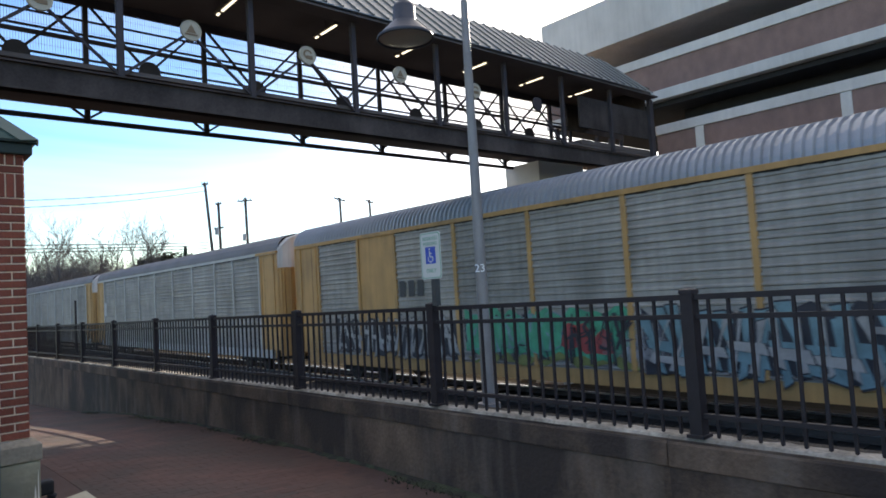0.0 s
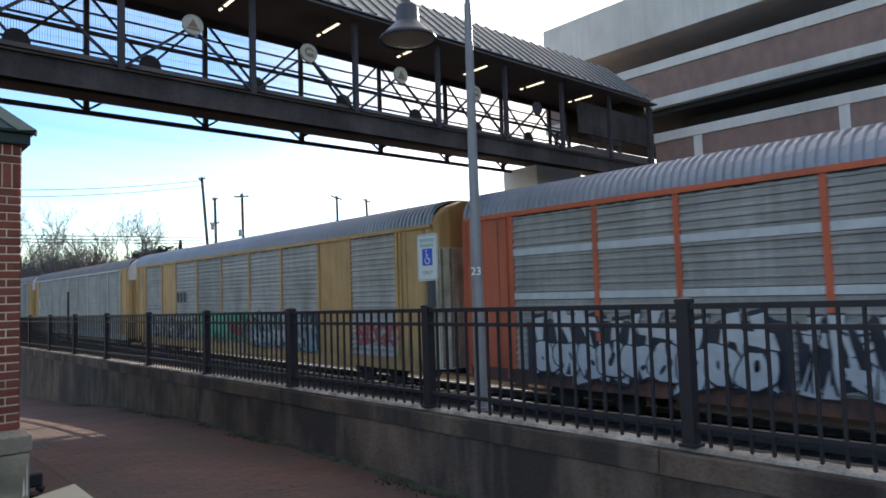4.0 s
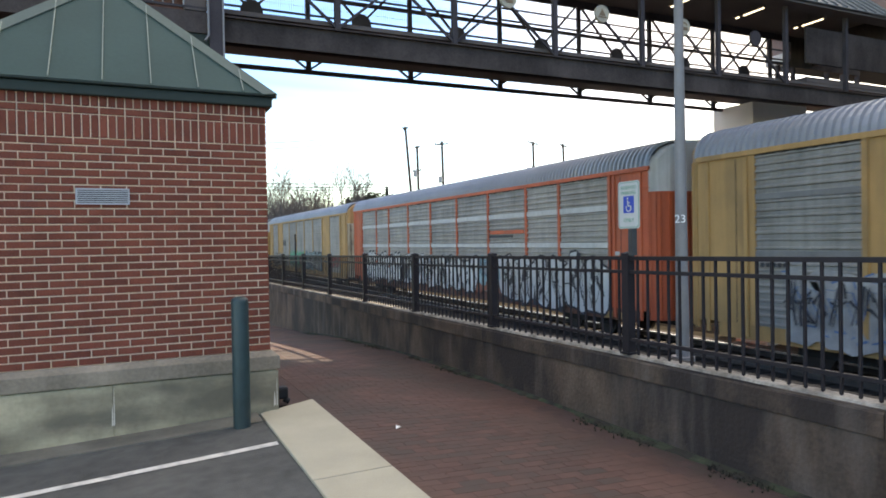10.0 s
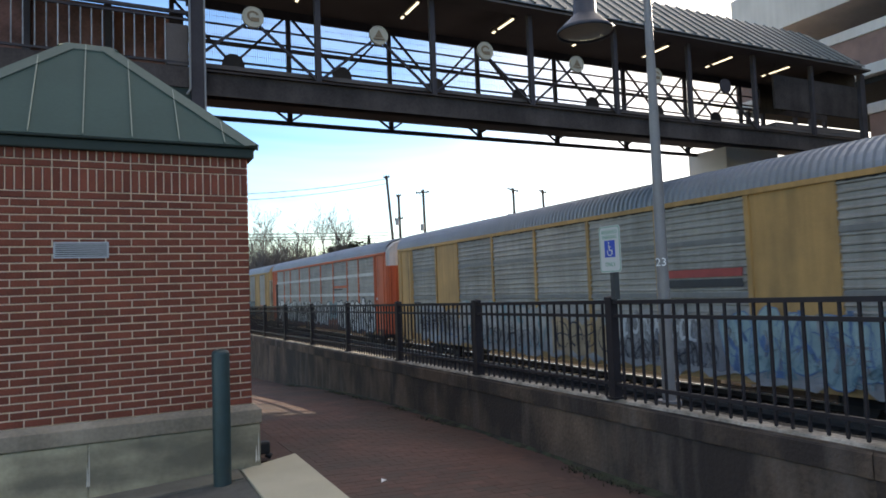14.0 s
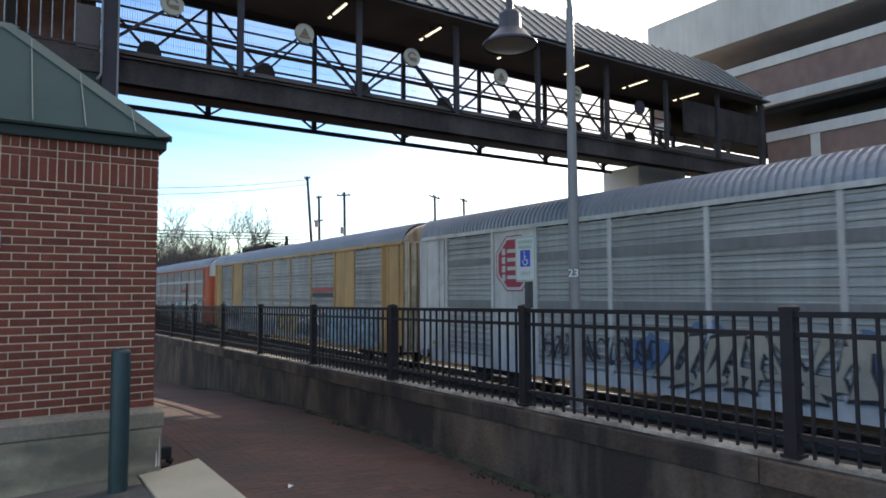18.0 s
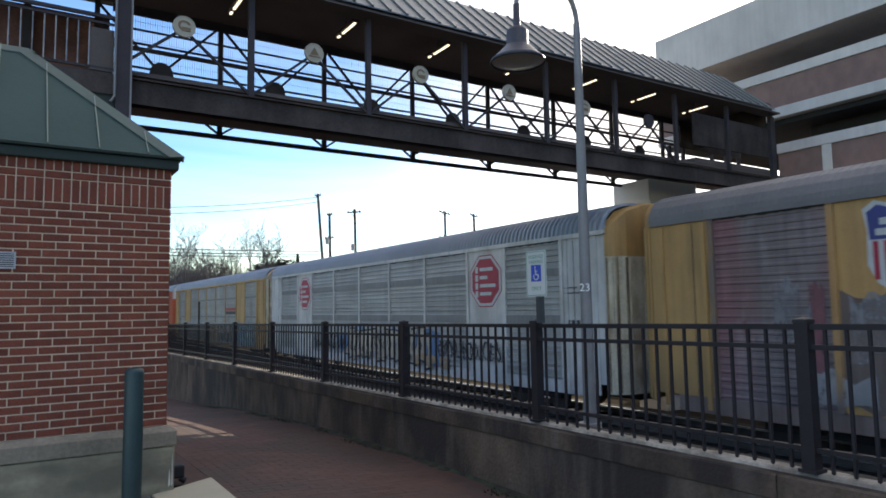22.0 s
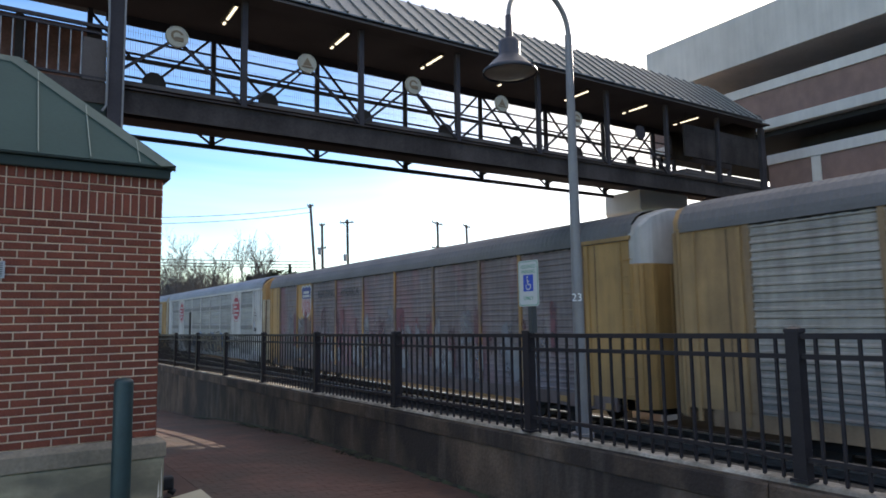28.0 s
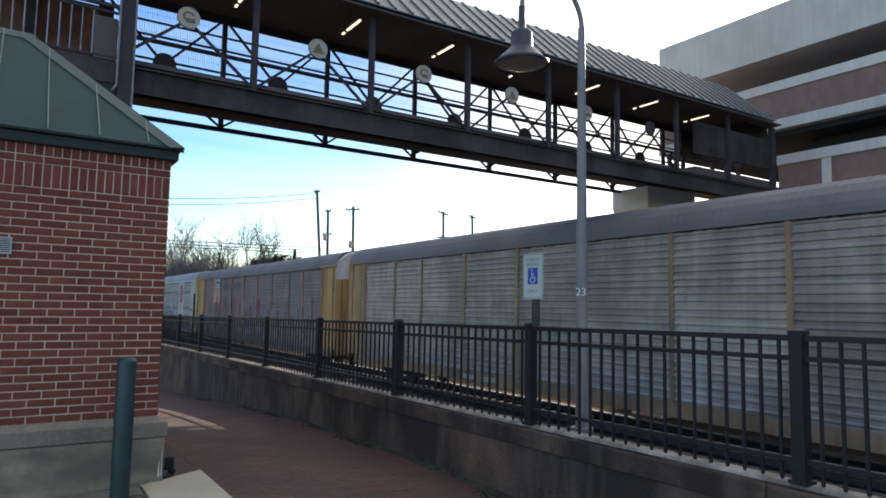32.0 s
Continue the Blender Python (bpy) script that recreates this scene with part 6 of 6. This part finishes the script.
for k in range(30):
    y = 11.2 - k * 0.75
    mt = (g_pink, g_pale2, g_pink, g_pale2, g_pink)[k % 5]
    decal(c, "spray_field", patch(100 + k, y - r5.uniform(0.12, 0.7), y, r5.uniform(0.95, 2.4), r5.uniform(2.5, 3.9), 0.036 + 0.001 * (k % 4)), mt)
for k in range(9):  # pale blocks low on the side
    y = 9.6 - k * 2.3 + r5.uniform(-0.4, 0.4)
    decal(c, "spray_field", patch(300 + k, y - r5.uniform(0.8, 1.7), y, r5.uniform(0.9, 1.2), r5.uniform(1.8, 2.4), 0.044), g_faded)
for k in range(24):  # pale runs of paint
    y, z = r5.uniform(-11.2, 11.2), r5.uniform(1.0, 2.3)
    decal(c, "paint_run", patch(200 + k, y - r5.uniform(0.08, 0.3), y, z, z + r5.uniform(0.4, 1.1), 0.05 + 0.0007 * k), g_pale2)
for cy in (8.18,):
    decal(c, "worn_field", patch(90, cy - 0.95, cy + 0.95, 0.98, 3.25, 0.012), m_grime, "grime over the yellow sheet")
cars.append(c)
# clean galvanised car
c = autorack("clean galvanised autorack car with tan posts and rusty sills", m_tan, m_tan_door, None, m_galv_pale, m_roof_dark, m_tan_door, eave_mat=m_roof_dark)
bars(c, 4.2, 0.72, 0.11, 0.15, 4, g_white)
bars(c, 3.2, 0.72, 0.11, 0.15, 6, g_white)
cars.append(c)

# ---- parked car ----
m_car_paint = M("car_paint_white", (0.66, 0.68, 0.68), 0.2, 0.1, var=0.03, scale=0.8, bump=0.0)
m_glass = M("car_glass", (0.02, 0.025, 0.03), 0.06, 0.0, var=0.05, bump=0.0)
AUTO = pose(0.21, -1.17, 0.02, 0, 0, -90)
auto = thing("parked_car", "glossy white parked car with its driver door open", "car", AUTO)
prof = [(-2.25, 0.35), (-2.25, 0.9), (-2.1, 1.05), (-1.6, 1.1), (-1.0, 1.42), (0.1, 1.45), (0.45, 1.36), (1.1, 1.0), (1.7, 0.94), (2.1, 0.84), (2.26, 0.7), (2.3, 0.35)]
body, rows = Shape(), []
for u, f in ((-1.0, 0.0), (-0.98, 0.6), (-0.85, 0.92), (-0.5, 1.0), (0.0, 1.02), (0.5, 1.0), (0.85, 0.92), (0.98, 0.6), (1.0, 0.0)):
    rows.append([(u * (0.86 if z < 1.12 else 0.86 - 0.35 * (z - 1.12)), y * (1 - 0.09 * abs(u) ** 3), 0.35 + (z - 0.35) * (0.55 + 0.45 * f)) for y, z in prof])
part("body", body.grid(rows), m_car_paint, auto, smooth=True)
part("windscreen", Shape().add([(-0.58, 0.53, 1.36), (0.58, 0.53, 1.36), (0.66, 1.05, 1.06), (-0.66, 1.05, 1.06)], [(0, 1, 2, 3)]), m_glass, auto)
for x in (-0.8, 0.8):
    for y in (-1.4, 1.45):
        w = part("wheel", Shape().tube((x - 0.1, y, 0.32), (x + 0.1, y, 0.32), 0.32, n=24), m_black, auto)
        part("rim", Shape().tube((x - 0.105, y, 0.32), (x + 0.105, y, 0.32), 0.19, n=16), m_vent, w)
    part("headlight", Shape().lathe([(0.0, 0.05), (0.09, 0.03), (0.12, 0.0)], (0, 0, 0), 14), m_lens, auto, m=Matrix.Translation((x * 0.75, 2.12, 0.66)) @ Matrix.Rotation(radians(-90), 4, "X"))
# open door: x from its free end to the hinge
DOOR = AUTO.inverted() @ pose(0.655, 0.672, 0.0, 0, 0, -72)
door = part("car_door", Shape().box(0.0, 0.98, -0.05, 0.05, 0.26, 0.92), m_car_paint, auto, "open white driver door", bevel=0.03, m=DOOR)
top = [(0.0, 0.92), (0.002, 1.12), (0.006, 1.25), (0.012, 1.305), (0.025, 1.335), (0.045, 1.352), (0.075, 1.368), (0.13, 1.386), (0.2, 1.404), (0.32, 1.42), (0.5, 1.42), (0.66, 1.36), (0.82, 1.2), (0.98, 0.95)]
rows = []
for i, (x, z) in enumerate(top):
    a, b = Vector(top[max(0, i - 1)]), Vector(top[min(len(top) - 1, i + 1)])
    d = (b - a).normalized()
    nx, nz = -d.y, d.x
    rows.append([(x + nx * p, q, z + nz * p) for p, q in ((-0.012, -0.007), (-0.004, -0.009), (0.001, -0.006), (0.003, 0.0), (0.001, 0.006), (-0.004, 0.009), (-0.012, 0.007), (-0.012, -0.007))])
part("window_frame", Shape().grid(rows), m_car_paint, door, "white painted window frame", smooth=True)
rows = []
for i, (x, z) in enumerate(top):
    a, b = Vector(top[max(0, i - 1)]), Vector(top[min(len(top) - 1, i + 1)])
    d = (b - a).normalized()
    nx, nz = -d.y, d.x
    rows.append([(x + nx * p, q, z + nz * p) for p, q in ((-0.024, -0.005), (-0.012, -0.006), (-0.012, 0.006), (-0.024, 0.005), (-0.024, -0.005))])
part("window_seal", Shape().grid(rows), m_black, door, "black rubber window seal")
part("window_pane", Shape().add([(x + 0.04 * (1 - 2 * x), 0.0, z - 0.02) for x, z in top] , [tuple(range(len(top)))]), m_glass, door, "dark window glass")

# moss and weeds at the foot of the wall
rm = random.Random(9)
moss = Shape()
for k in range(2600):
    y = 2.0 + 15 * rm.random() ** 1.3
    if math.sin(y * 1.7) + math.sin(y * 4.1) < 0.2:
        continue
    x = 4.045 - abs(rm.gauss(0, 0.085))
    b = Vector((x, y, gz(x, y) - 0.005))
    for _ in range(3):
        a, h = rm.uniform(0, 6.28), rm.uniform(0.01, 0.04)
        o = Vector((math.cos(a), math.sin(a), 0)) * rm.uniform(0.01, 0.03)
        w = Vector((-math.sin(a), math.cos(a), 0)) * 0.008
        moss.add([b - w, b + w, b + o + Vector((0, 0, h))], [(0, 1, 2)])
lip = []
for i in range(281):  # a thin mat of silt and moss against the wall
    y = 1.5 + i * 0.055
    w = max(0.012, 0.07 + 0.05 * math.sin(y * 1.7) + 0.035 * math.sin(y * 4.1) + rm.uniform(-0.02, 0.02))
    lip.append([(4.057 - u * w, y, gz(4.0, y) + v) for u, v in ((0.0, 0.03), (0.35, 0.016), (0.8, 0.007), (1.0, -0.004))])
moss.grid(lip)
tagged(part("moss", moss, m_moss), "low green moss and weeds along the wall foot", "weeds", kind="stuff")

# ---- pieces of wall and pavement ----
for nm, w, h, x, z in bricks_late:
    part(nm, brick_mesh(w, h, 0.008), m_brick, core, m=Matrix.Translation((x, KY0 + 0.002 + rng.uniform(-0.002, 0.002), z)))


def paver_mesh(w, d):
    def make():
        e = 0.001
        return Shape().add([(0, 0, -0.03), (w, 0, -0.03), (w, d, -0.03), (0, d, -0.03), (e, e, 0), (w - e, e, 0), (w - e, d - e, 0), (e, d - e, 0)], [(4, 5, 6, 7), (0, 1, 5, 4), (1, 2, 6, 5), (2, 3, 7, 6), (3, 0, 4, 7)]).mesh("paver", m_paver)
    return shared(("paver", w, d), make)


many = Shape()
count = 0
for i in range(-30, 260):
    y = 2.0 + i * 0.1016
    x = 1.79 - (0.1 if i % 2 else 0.0)
    while x < 4.04:
        x0, x1 = max(1.79, x), min(4.05, x + 0.203)
        if x1 - x0 > 0.03:
            near = 3.3 < y < 5.9 and 1.9 < x0 < 3.1 and count < 300
            if near:
                tilt_y = math.atan2(gz(x0, y + 0.1) - gz(x0, y), 0.1)
                tilt_x = math.atan2(gz(x0 + 0.2, y) - gz(x0, y), 0.2)
                part("paver", paver_mesh(0.2, 0.0986), m_paver, pavement, m=pose(x0, y, gz(x0, y) + rng.uniform(-0.0005, 0.001), math.degrees(tilt_y), -math.degrees(tilt_x), 0))
                count += 1
            else:
                e = 0.001
                zo = rng.uniform(-0.0005, 0.001)
                corner = ((x0, y), (x1 - 0.003, y), (x1 - 0.003, y + 0.0986), (x0, y + 0.0986))
                many.add([(u, v, gz(u, v) + zo - 0.02) for u, v in corner] + [(u + (e if u == x0 else -e), v + (e if v == y else -e), gz(u, v) + zo) for u, v in corner], [(4, 5, 6, 7), (0, 1, 5, 4), (1, 2, 6, 5), (2, 3, 7, 6), (3, 0, 4, 7)])
        x += 0.203
tagged(part("pavers", many, m_paver, pavement), "dull red brick pavers", kind="stuff")


# ---- movement ----
def train_place(t):
    return 53.2 + 4.674 * t - 0.0019 * t * t


def motions():
    for k, slack, car in zip((-2, -1, 0, 1, 2, 3, 4, 5, 6), (0, 0, 0, -0.03, -0.04, -0.27, -0.12, -0.12, -0.1), cars):
        walk(car, [(t, pose(TRACK_X, train_place(t) - 28.6 * k - 14.3 + slack, RAIL_Z)) for t in [2.0 * i for i in range(17)]])


motions()
